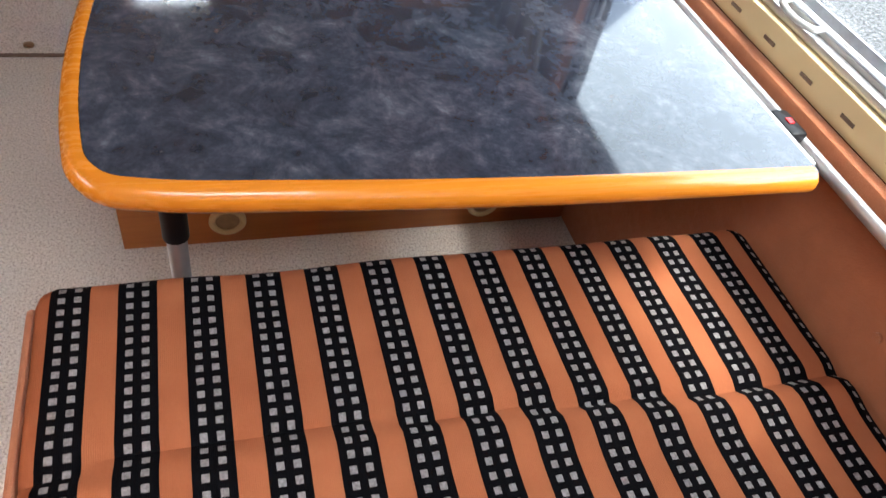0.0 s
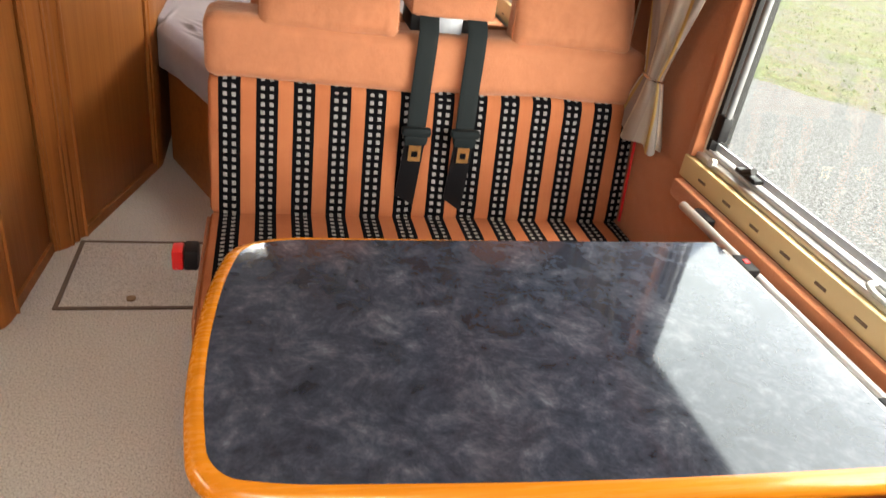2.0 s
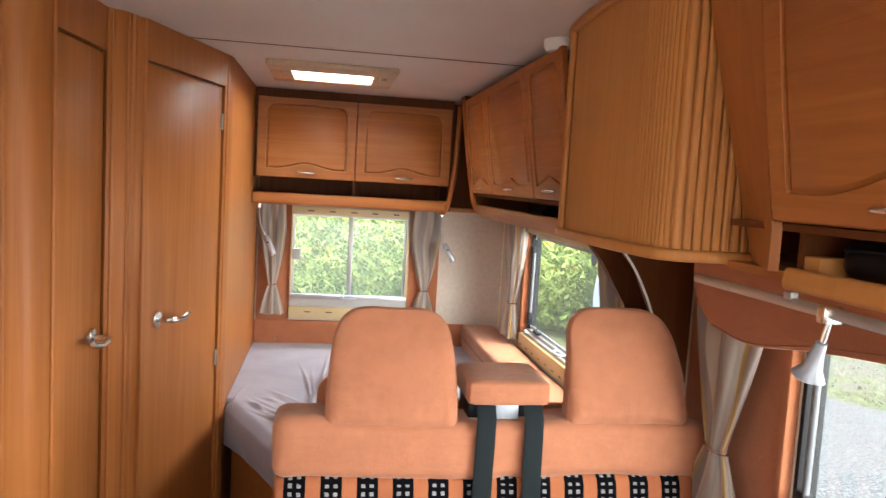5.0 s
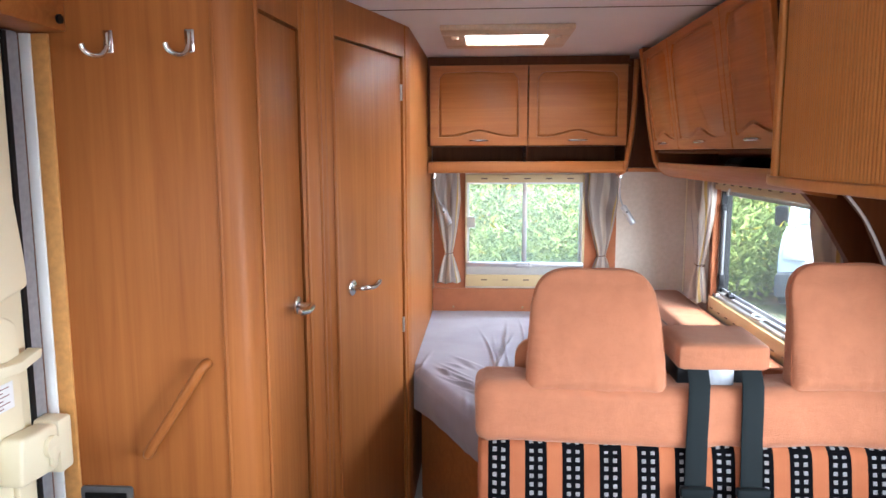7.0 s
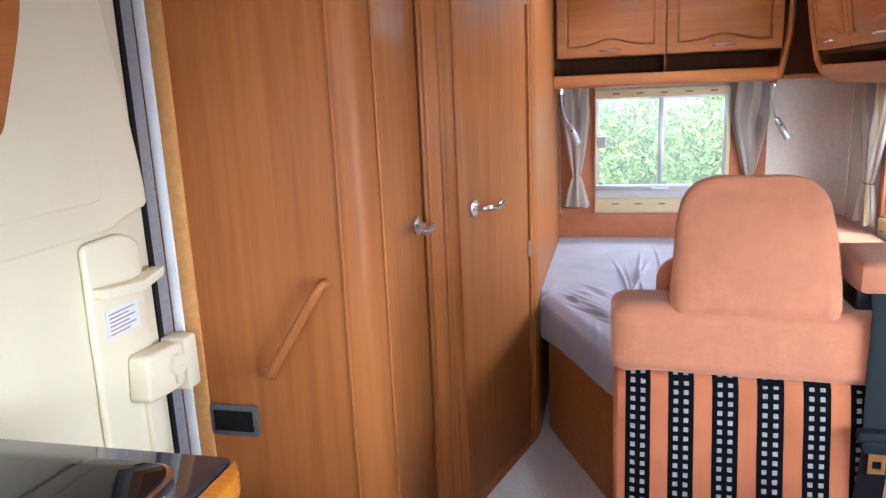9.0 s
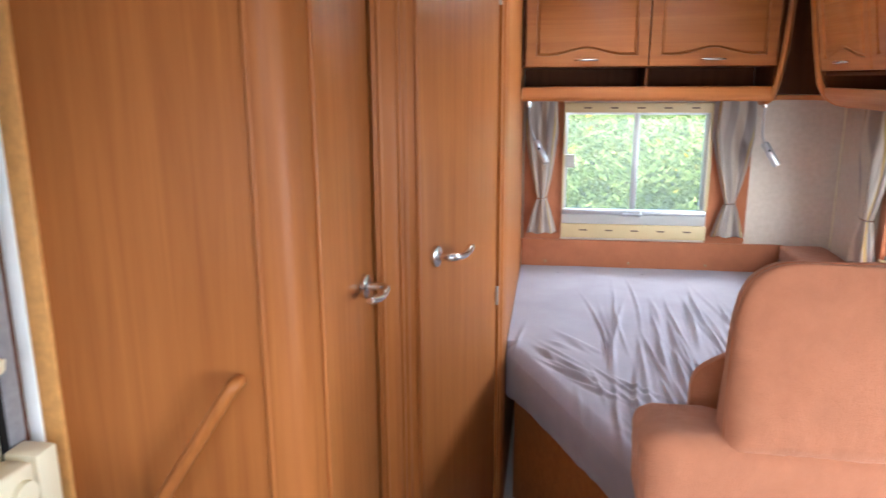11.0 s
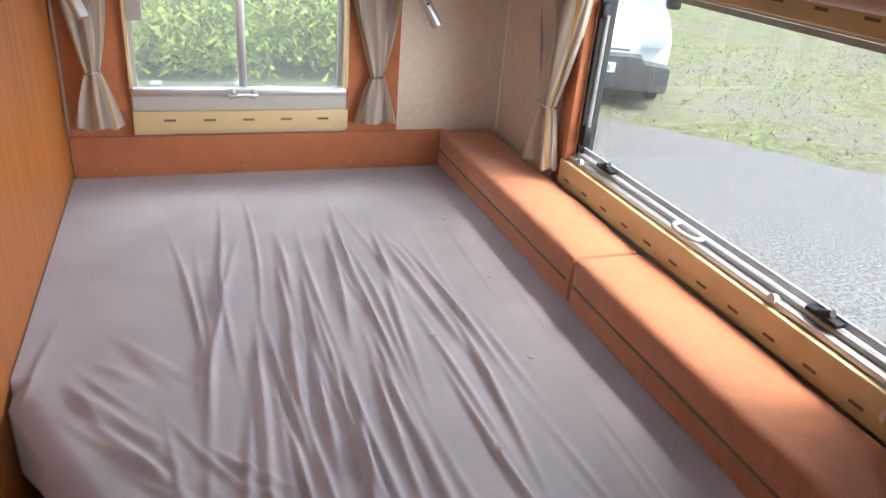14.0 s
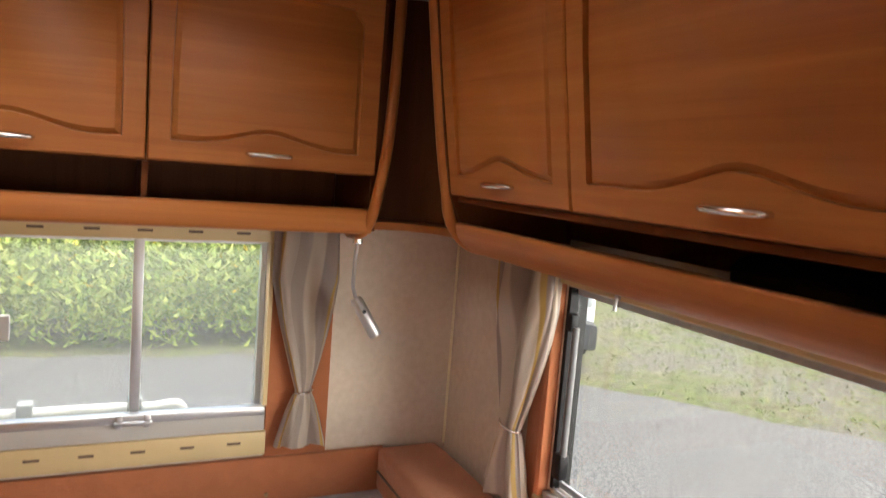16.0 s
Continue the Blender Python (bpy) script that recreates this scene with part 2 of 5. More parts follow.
    g = n.noise(v, 11.0, 9, 0.8)
    a = n.noise(v, 1.5, 9, 0.78)
    big = n.noise(v, 0.45, 3, 0.6)
    straw = n.noise(v, 3.2, 6, 0.75)
    green = n.ramp(g, [(0.36, (0.022, 0.034, 0.008)), (0.5, (0.070, 0.102, 0.022)), (0.64, (0.17, 0.190, 0.060))])
    dry = n.ramp(g, [(0.36, (0.040, 0.036, 0.021)), (0.5, (0.105, 0.096, 0.056)), (0.64, (0.21, 0.195, 0.125))])
    gravel = n.ramp(n.noise(v, 24.0, 7, 0.82), [(0.38, (0.040, 0.037, 0.032)), (0.5, (0.10, 0.094, 0.082)), (0.62, (0.22, 0.21, 0.19))])
    turf = n.mix(n.ramp(straw, [(0.42, (0, 0, 0)), (0.62, (1, 1, 1))]), green, dry)
    n.color(n.mix(n.ramp(n.math("ADD", n.math("MULTIPLY", a, 0.7), n.math("MULTIPLY", big, 0.3)), [(0.485, (0, 0, 0)), (0.56, (0.8, 0.8, 0.8))]), turf, gravel))
    n.bump(g, 0.9, 0.05)
    M["verge"] = m

    m = material("meadow_leaf", 0.75)
    n = Nodes(m)
    r = n.add("ShaderNodeNewGeometry").outputs["Random Per Island"]
    n.color(n.ramp(r, [(0.0, (0.13, 0.20, 0.030)), (0.5, (0.21, 0.29, 0.052)), (1.0, (0.32, 0.37, 0.09))]))
    M["leaf"] = m
    m = material("tall_grass", 0.8)
    n = Nodes(m)
    r = n.add("ShaderNodeNewGeometry").outputs["Random Per Island"]
    n.color(n.ramp(r, [(0.0, (0.06, 0.09, 0.018)), (0.5, (0.13, 0.16, 0.035)), (1.0, (0.27, 0.25, 0.10))]))
    M["tall_grass"] = m
    m = material("verge_blade", 0.85)
    n = Nodes(m)
    r = n.add("ShaderNodeNewGeometry").outputs["Random Per Island"]
    n.color(n.ramp(r, [(0.0, (0.08, 0.13, 0.028)), (0.5, (0.14, 0.185, 0.050)), (1.0, (0.25, 0.26, 0.11))]))
    M["verge_blade"] = m
    M["flower"] = material("yellow_flower", 0.7, 0, (0.62, 0.44, 0.01))
    M["pink"] = material("pink_flower", 0.7, 0, (0.45, 0.12, 0.25))

    def plain(name, key, rough, color, metal=0.0, spot=60.0, vary=0.12):
        """A plain surface with slight unevenness."""
        m = material(name, rough, metal, color)
        n = Nodes(m)
        v = n.place("Object")
        f = n.noise(v, spot, 4)
        n.color(n.ramp(f, [(0.3, tuple(c * (1 - vary) for c in color)), (0.7, tuple(min(1, c * (1 + vary)) for c in color))]))
        n.rough(n.math("MULTIPLY_ADD", f, 0.15, rough - 0.075))
        M[key] = m

    plain("beige_cassette", "cassette", 0.45, (0.54, 0.415, 0.215), 0.0, 6.0, 0.05)
    plain("pine_trim", "pine", 0.4, (0.60, 0.30, 0.09))
    plain("grey_socket", "sock_grey", 0.35, (0.10, 0.105, 0.11))
    plain("brown_strip", "strip", 0.5, (0.12, 0.075, 0.045))
    plain("bronze", "brass", 0.35, (0.30, 0.20, 0.11), 0.8)
    plain("label_print", "print", 0.7, (0.30, 0.16, 0.16))
    plain("blind_grey", "blind_grey", 0.6, (0.40, 0.39, 0.36), 0.0, 8.0, 0.04)
    plain("mullion_grey", "alu_grey", 0.4, (0.30, 0.32, 0.35), 0.3)
    plain("vent_frame", "vent_frame", 0.45, (0.52, 0.38, 0.25))
    plain("frosted_rim", "frost", 0.35, (0.62, 0.66, 0.66))
    plain("clear_plastic", "clear_plastic", 0.25, (0.40, 0.42, 0.41))
    plain("cream_moulding", "cream", 0.42, (0.80, 0.73, 0.52), 0.0, 4.0, 0.03)
    plain("white_enamel", "white", 0.3, (0.78, 0.79, 0.77), 0.0, 20.0, 0.04)
    plain("belt_brass", "brass_bright", 0.3, (0.62, 0.36, 0.14), 0.9)
    plain("van_paint", "van_white", 0.25, (0.72, 0.75, 0.78), 0.0, 3.0, 0.03)
    # Pale blue-grey puts the sky's reflection into the windscreen's colour.
    plain("van_sky_windscreen", "van_sky_glass", 0.08, (0.26, 0.31, 0.34), 0.0, 3.0, 0.1)
    plain("bumper_grey", "bumper", 0.6, (0.045, 0.05, 0.055))
    plain("plate_blue", "plate_blue", 0.4, (0.02, 0.06, 0.45))
    plain("bank_soil", "bank", 0.9, (0.085, 0.15, 0.03), 0.0, 6.0, 0.4)
    M["slat_wood"] = wood("shutter_slat", "z", (0.42, 0.165, 0.040), (0.52, 0.225, 0.062), 0.4)
    M["black_glass"] = material("black_glass", 0.06, 0, (0.006, 0.006, 0.007))
    m = wood("varnished_edge", "x", (0.46, 0.145, 0.010), (0.62, 0.215, 0.018), 0.24)
    m.node_tree.nodes["Principled BSDF"].inputs["Coat Weight"].default_value = 0.4
    M["varnish"] = m
    m = material("dome_plastic", 0.5, 0, (0.85, 0.87, 0.88))
    t = m.node_tree
    tr = t.nodes.new("ShaderNodeBsdfTranslucent")
    tr.inputs[0].default_value = (0.9, 0.93, 0.95, 1)
    t.links.new(tr.outputs[0], t.nodes["Material Output"].inputs[0])
    M["dome"] = m


build_extra_materials()


# ---- mesh helpers ----
BASE = {}


def box(x0, x1, y0, y1, z0, z1, bevel=0.0, seg=2):
    bm = bmesh.new()
    bmesh.ops.create_cube(bm, size=1.0, matrix=Matrix.Translation(((x0 + x1) / 2, (y0 + y1) / 2, (z0 + z1) / 2))
                          @ Matrix.Diagonal((abs(x1 - x0), abs(y1 - y0), abs(z1 - z0), 1)))
    if bevel:
        bmesh.ops.bevel(bm, geom=list(bm.edges), offset=bevel, segments=seg, profile=0.5, affect="EDGES", clamp_overlap=True)
    return bm


def extrude(pts, axis, a, b, bevel=0.0, seg=2):
    """A prism: the outline pts lies in the two other axes, in order, and runs from a to b along axis."""
    k = "xyz".index(axis)
    bm = bmesh.new()
    rings = []
    for d in (a, b):
        ring = []
        for p in pts:
            co = list(p)
            co.insert(k, d)
            ring.append(bm.verts.new(co))
        rings.append(ring)
    n = len(pts)
    for i in range(n):
        bm.faces.new((rings[0][i], rings[0][(i + 1) % n], rings[1][(i + 1) % n], rings[1][i]))
    bm.faces.new(rings[0][::-1])
    bm.faces.new(rings[1])
    bmesh.ops.recalc_face_normals(bm, faces=list(bm.faces))
    if bevel:
        caps = [e for e in bm.edges if all(v in rings[0] for v in e.verts) or all(v in rings[1] for v in e.verts)]
        bmesh.ops.bevel(bm, geom=caps, offset=bevel, segments=seg, profile=0.5, affect="EDGES", clamp_overlap=True)
    return bm


def rounded(pts, radius, seg=5):
    """A 2D outline with its corners rounded; radius: one number or one for each corner."""
    out, n = [], len(pts)
    for i in range(n):
        r = radius[i] if isinstance(radius, (list, tuple)) else radius
        p, a, b = Vector(pts[i]), Vector(pts[i - 1]), Vector(pts[(i + 1) % n])
        if r <= 0:
            out.append(tuple(p))
            continue
        u, w = (a - p), (b - p)
        d = min(r, u.length * 0.49, w.length * 0.49)
        s, e = p + u.normalized() * d, p + w.normalized() * d
        for k in range(seg + 1):
            t = k / seg
            out.append(tuple(s * (1 - t) ** 2 + p * 2 * t * (1 - t) + e * t ** 2))
    return out


def tube(points, r, seg=10, closed=False):
    """A round bar along points; r: one radius or one for each point."""
    bm = bmesh.new()
    pts = [Vector(p) for p in points]
    n, rings = len(pts), []
    up = Vector((0.13, 0.21, 0.97))
    for i, p in enumerate(pts):
        a = pts[(i + 1) % n] if closed or i < n - 1 else p
        b = pts[i - 1] if closed or i else p
        d = (a - b).normalized()
        s = d.cross(up)
        s = (s if s.length > 0.05 else d.cross(Vector((1, 0, 0)))).normalized()
        w = d.cross(s)
        rad = r[i] if isinstance(r, (list, tuple)) else r
        rings.append([bm.verts.new(p + (s * math.cos(t) + w * math.sin(t)) * rad) for t in (2 * math.pi * k / seg for k in range(seg))])
    for i in range(n if closed else n - 1):
        for k in range(seg):
            bm.faces.new((rings[i][k], rings[i][(k + 1) % seg], rings[(i + 1) % n][(k + 1) % seg], rings[(i + 1) % n][k]))
    if not closed:
        bm.faces.new(rings[0][::-1])
        bm.faces.new(rings[-1])
    bmesh.ops.recalc_face_normals(bm, faces=list(bm.faces))
    return bm


def arc(points, steps=6):
    """A smooth line through points."""
    P = [Vector(p) for p in points]
    P = [P[0] * 2 - P[1]] + P + [P[-1] * 2 - P[-2]]
    out = []
    for i in range(1, len(P) - 2):
        for k in range(steps):
            t = k / steps
            a, b, c, d = P[i - 1:i + 3]
            out.append(0.5 * (2 * b + (c - a) * t + (2 * a - 5 * b + 4 * c - d) * t * t + (3 * b - a - 3 * c + d) * t ** 3))
    out.append(P[-2])
    return out


def join(*bms):
    out = bmesh.new()
    for bm in bms:
        me = bpy.data.meshes.new("tmp")
        bm.to_mesh(me)
        out.from_mesh(me)
        bpy.data.meshes.remove(me)
        bm.free()
    return out


def wobble(bm, amount, scale=6.0, seed=0.0):
    """Uneven, soft surfaces."""
    bm.normal_update()
    for v in bm.verts:
        v.co += v.normal * amount * noise.noise(v.co * scale + Vector((seed, 0, 0)))
    return bm


def fine(bm, cuts):
    bmesh.ops.subdivide_edges(bm, edges=list(bm.edges), cuts=cuts, use_grid_fill=True)
    return bm


def base_of(parent):
    return BASE.get(parent.name, Vector((0, 0, 0))) if parent else Vector((0, 0, 0))


def part(name, bm, mat, parent=None, label="", uv=None, angle=38):
    me = bpy.data.meshes.new(name)
    b = base_of(parent)
    if uv:
        layer = bm.loops.layers.uv.new("UVMap")
        for f in bm.faces:
            f.normal_update()
            for lp in f.loops:
                lp[layer].uv = uv(lp.vert.co, f.normal)
    if b.length:
        bmesh.ops.translate(bm, verts=list(bm.verts), vec=-b)
    bm.to_mesh(me)
    bm.free()
    me.materials.append(M[mat] if isinstance(mat, str) else mat)
    me.polygons.foreach_set("use_smooth", [True] * len(me.polygons))
    me.set_sharp_from_angle(angle=radians(angle))
    ob = new(name, me)
    if parent:
        ob.parent = parent
        BASE[ob.name] = b
    if label:
        tagged(ob, label=label)
    return ob


def thing(name, label, category, at, group=""):
    """An empty at the thing's base; its parts are built at their places in the world."""
    ob = new(name)
    ob.empty_display_size = 0.05
    ob.location = at
    BASE[ob.name] = Vector(at)
    return tagged(ob, label=label, category=category, group=group)


def structure(name, bm, mat, label="", category="", uv=None):
    return tagged(part(name, bm, mat, None, "", uv), label=label, category=category or name.split("_")[0], kind="structure")


# ---- the shell of the vehicle ----
def wall_along_y(name, x0, x1, y0, y1, z0, z1, holes, mat):
    """A wall in the yz plane with openings (y0, y1, z0, z1) through it."""
    bms, at = [], y0
    for a, b, c, d in sorted(holes):
        bms += [box(x0, x1, at, a, z0, z1), box(x0, x1, a, b, z0, c), box(x0, x1, a, b, d, z1)]
        at = b
    bms.append(box(x0, x1, at, y1, z0, z1))
    return structure(name, join(*bms), mat, "", "wall")


def wall_along_x(name, y0, y1, x0, x1, z0, z1, holes, mat):
    bms, at = [], x0
    for a, b, c, d in sorted(holes):
        bms += [box(at, a, y0, y1, z0, z1), box(a, b, y0, y1, z0, c), box(a, b, y0, y1, d, z1)]
        at = b
    bms.append(box(at, x1, y0, y1, z0, z1))
    return structure(name, join(*bms), mat, "", "wall")


CEIL, FLOOR_OUT = 1.955, -0.75
tagged(structure("floor", box(-1.03, 1.24, -1.75, 4.56, -0.06, 0.0), "carpet", "beige speckled short-pile carpet floor", "floor"))
tagged(wall_along_y("wall_right", 1.205, 1.255, -1.75, 4.56, -0.06, CEIL, [(0.52, 1.80, 0.80, 1.29), (2.80, 3.935, 0.80, 1.30)], "board"),
       label="cream textured board wall behind the windows")
tagged(wall_along_x("wall_rear", 4.51, 4.56, -1.03, 1.205, -0.06, CEIL, [(-0.006, 0.637, 0.80, 1.31)], "board"),
       label="cream textured board wall at the head of the bed")
tagged(wall_along_y("wall_left", -1.06, -1.03, -1.75, 4.56, -0.06, CEIL, [(0.6, 1.3, 1.02, 1.30)], "board"), label="cream textured board outer wall")
tagged(wall_along_x("wall_front", -1.75, -1.70, -1.03, 1.205, -0.06, CEIL, [(-0.75, 0.95, 1.0, 1.70)], "board"), label="plain cream wall closing the driving cab")
VX0, VX1, VY0, VY1 = 0.015, 0.345, 3.435, 3.70
structure("ceiling", join(box(-1.06, 1.255, -1.75, -0.25, CEIL, CEIL + 0.04), box(-1.06, -0.25, -0.25, 0.25, CEIL, CEIL + 0.04),
                          box(0.45, 1.255, -0.25, 0.25, CEIL, CEIL + 0.04), box(-1.06, 1.255, 0.25, 2.963, CEIL, CEIL + 0.04),
                          box(-1.06, 1.255, 2.967, VY0, CEIL, CEIL + 0.04), box(-1.06, VX0, VY0, VY1, CEIL, CEIL + 0.04),
                          box(VX1, 1.255, VY0, VY1, CEIL, CEIL + 0.04), box(-1.06, 1.255, VY1, 4.56, CEIL, CEIL + 0.04),
                          box(-1.06, 1.255, 2.95, 2.98, CEIL + 0.004, CEIL + 0.03)),
          "ceiling", "off-white smooth ceiling panels with one joint", "ceiling")
structure("trim_ceiling_joint", box(-1.0, 1.2, 2.996, 3.003, CEIL - 0.002, CEIL + 0.002), "strip", "narrow dark joint in the ceiling", "trim")


def slab(a, b, t, z0, z1, bevel=0.0):
    """An upright board from plan point a to plan point b, of thickness t to its right-hand back."""
    a, b = Vector(a), Vector(b)
    d = (b - a).normalized()
    nrm = Vector((-d.y, d.x))
    bm = extrude([tuple(a), tuple(b), tuple(b + nrm * t), tuple(a + nrm * t)], "z", z0, z1)
    if bevel:
        bmesh.ops.bevel(bm, geom=list(bm.edges), offset=bevel, segments=2, profile=0.5, affect="EDGES")
    return bm


def along(a, b, s):
    return (a[0] + (b[0] - a[0]) * s, a[1] + (b[1] - a[1]) * s)


# washroom block: front panel, rounded posts, two doors, side panel
structure("partition_front", box(-1.0, -0.545, 2.2, 2.225, 0, CEIL), "wood_v", "cherry veneer washroom panel with coat hooks", "wall")
structure("post_1", extrude([(-0.545, 2.197), (-0.53, 2.197), (-0.505, 2.205), (-0.487, 2.222), (-0.478, 2.25), (-0.474, 2.285), (-0.52, 2.30), (-0.545, 2.225)], "z", 0, CEIL),
          "wood_v", "rounded cherry corner post of the washroom", "post")
A1, B1 = (-0.474, 2.287), (-0.452, 2.632)
A2, B2 = (-0.372, 2.742), (-0.218, 3.275)
C2 = (-0.2, 3.345)
structure("post_2", extrude([(-0.452, 2.633), (-0.440, 2.643), (-0.420, 2.655), (-0.407, 2.674), (-0.402, 2.70), (-0.398, 2.722), (-0.373, 2.741), (-0.42, 2.757), (-0.48, 2.66)], "z", 0, CEIL),
          "wood_v", "rounded cherry post between the two doors", "post")
bead = extrude([(-0.4045, 2.696), (-0.394, 2.700), (-0.390, 2.710), (-0.3975, 2.720)], "z", 0, CEIL)
structure("trim_post", bead, "wood_v", "slim cherry bead on the post", "trim")
for n, (x, y, rad) in enumerate(((-0.5465, 2.1985, 0.005), (-0.471, 2.2915, 0.006), (-0.4395, 2.6415, 0.005), (-0.4045, 2.676, 0.0045), (-0.374, 2.7385, 0.006), (-0.2125, 3.298, 0.005))):
    structure("trim_bead", tube([(x, y, 0.002), (x, y, CEIL - 0.002)], rad, 10), "wood_v", "slim upright cherry bead", "trim")
structure("lintel_1", join(slab(A1, B1, 0.03, 1.835, CEIL)), "wood_v", "cherry strip above the washroom door", "lintel")
structure("lintel_2", join(slab(A2, B2, 0.03, 1.835, CEIL)), "wood_v", "cherry strip above the wardrobe door", "lintel")
structure("post_3", extrude([B2, (-0.214, 3.29), (-0.207, 3.312), C2, (-0.2, 3.37), (-0.25, 3.37), (-0.262, 3.29)], "z", 0, CEIL), "wood_v", "cherry end post beside the bed", "post")
structure("partition_side", box(-0.235, -0.2, 3.371, 4.508, 0, CEIL), "wood_v", "cherry veneer side panel beside the bed", "wall")
structure("sill_1", slab(A1, B1, 0.03, 0.0, 0.035), "wood_x", "cherry threshold strip", "trim")
structure("sill_2", slab(A2, B2, 0.03, 0.0, 0.035), "wood_x", "cherry threshold strip", "trim")


def lever(door, p, d, out, label):
    """A lever handle on a round rose at p; d: the way that the lever points, out: away from the leaf, in plan."""
    p, d, out = Vector(p), Vector((*d, 0)).normalized(), Vector((*out, 0)).normalized()
    part("rose", tube([p, p + out * 0.008, p + out * 0.011], [0.027, 0.027, 0.022], 24), "chrome", door, label)
    pts = arc([p + out * 0.01, p + out * 0.042, p + out * 0.055 + d * 0.018, p + out * 0.056 + d * 0.065 + Vector((0, 0, -0.004)), p + out * 0.052 + d * 0.12 + Vector((0, 0, 0.006))], 6)
    part("lever", tube(pts, [0.0095] * (len(pts) - 1) + [0.007], 12), "chrome", door, label)


def inner_door(name, a, b, label, handle_s, hand, hinge_s):
    dd = along(a, b, 0.012), along(a, b, 0.988)
    d = Vector((b[0] - a[0], b[1] - a[1])).normalized()
    out = Vector((d.y, -d.x))
    back = lambda p, k: (p[0] - out.x * k, p[1] - out.y * k)
    door = thing(name, label, "door", (*a, 0.04))
    door["kind"] = "structure"
    part("leaf", slab(back(dd[0], 0.007), back(dd[1], 0.007), 0.02, 0.04, 1.828, 0.002), "wood_v", door)
    h = along(a, b, handle_s)
    lever(door, (h[0] - out.x * 0.004, h[1] - out.y * 0.004, 1.027), (d.x * hand, d.y * hand), out, "polished chrome")
    for z in (0.80, 1.70):
        q = along(a, b, hinge_s)
        part("hinge", tube([(q[0] + out.x * 0.001, q[1] + out.y * 0.001, z - 0.03), (q[0] + out.x * 0.001, q[1] + out.y * 0.001, z + 0.03)], 0.0045, 10), "alu", door, "small steel hinge")
    return door


inner_door("door_1", A1, B1, "closed cherry veneer washroom door with chrome lever", 0.76, -1, 0.03)
inner_door("door_2", A2, B2, "closed cherry veneer wardrobe door with chrome lever", 0.17, 1, 0.965)

for x in (-0.799, -0.601):
    hook = thing("coat_hook", "brushed steel coat hook on the washroom panel", "hook", (x, 2.2, 1.71), "coat hooks")
    part("plate", box(x - 0.012, x + 0.012, 2.194, 2.1995, 1.712, 1.766, 0.003), "chrome", hook)
    part("bend", tube(arc([(x, 2.19, 1.758), (x, 2.186, 1.725), (x - 0.006, 2.172, 1.706), (x - 0.018, 2.152, 1.703), (x - 0.028, 2.138, 1.712), (x - 0.032, 2.134, 1.726)], 5), 0.0068, 10), "chrome", hook)

grab = thing("grab_handle", "varnished wooden grab handle slanting on the washroom panel", "handle", (-0.67, 2.2, 0.73))
GA, GB = Vector((-0.601, 2.165, 0.944)), Vector((-0.744, 2.165, 0.730))
gd = (GB - GA).normalized()
part("grip", tube(arc([GA - gd * 0.012 + Vector((0, 0.03, 0)), GA, GA.lerp(GB, 0.5), GB, GB + gd * 0.012 + Vector((0, 0.03, 0))], 8), 0.0125, 14), "wood_v", grab, "honey-coloured varnished wood")
sock = thing("socket_panel", "dark grey double socket panel on the washroom panel", "socket", (-0.876, 2.2, 0.54))
part("plate", extrude(rounded([(-0.945, 0.535), (-0.808, 0.535), (-0.808, 0.622), (-0.945, 0.622)], 0.012), "y", 2.188, 2.1995, 0.003), "sock_grey", sock)
part("insert", box(-0.932, -0.821, 2.183, 2.1885, 0.55, 0.607, 0.003), "black", sock, "black switch insert")
for x in (-0.90, -0.853):
    part("outlet", tube([(x, 2.1835, 0.578), (x, 2.181, 0.578)], 0.019, 20), "rubber", sock)

# entrance side
structure("trim_entrance", box(-0.986, -0.945, 2.188, 2.1995, 0, 1.76, 0.003), "pine", "pale pine trim beside the entrance", "trim")
structure("door_frame_entrance", join(box(-1.018, -0.9865, 2.184, 2.197, 0.0, 1.76, 0.003), box(-1.03, -0.99, 1.36, 1.39, 0, 1.76, 0.006)), "white", "white aluminium entrance frame", "frame")
# The gap's shade is painted on by the darker wood.
structure("frame_reveal", box(-1.029, -1.012, 2.164, 2.1835, 0.0, 1.76), "wood_shade_joint", "reveal beside the entrance frame with shade in its colour", "frame")
structure("frame_entrance", box(-1.029, -0.998, 2.116, 2.1635, 0.0, 1.76, 0.008), "alu_grey", "grey aluminium entrance jamb", "frame")
structure("lintel_entrance", box(-1.03, -0.90, 1.33, 2.198, 1.762, CEIL - 0.002, 0.006), "wood_x", "cherry lintel above the entrance", "lintel")

door = thing("door_3", "closed cream moulded plastic entrance door with latch and pocket", "door", (-1.03, 1.75, 0.0))
door["kind"] = "structure"
part("leaf", box(-1.029, -0.999, 1.395, 2.10, 0.02, 1.755, 0.006), "cream", door)
part("moulding", extrude(rounded([(1.44, 1.13), (1.955, 1.13), (1.99, 1.145), (2.09, 1.165), (2.088, 1.22), (2.045, 1.50), (2.02, 1.63), (1.96, 1.71), (1.44, 1.72)], [0.02, 0.02, 0.02, 0.015, 0.03, 0.1, 0.08, 0.06, 0.03]), "x", -0.9985, -0.972, 0.012, 3), "cream", door)
part("inner_field", extrude(rounded([(1.46, 1.20), (1.93, 1.20), (1.925, 1.40), (1.93, 1.60), (1.90, 1.64), (1.46, 1.66)], [0.02, 0.03, 0.1, 0.05, 0.04, 0.03]), "x", -0.9718, -0.962, 0.006, 3), "cream", door)
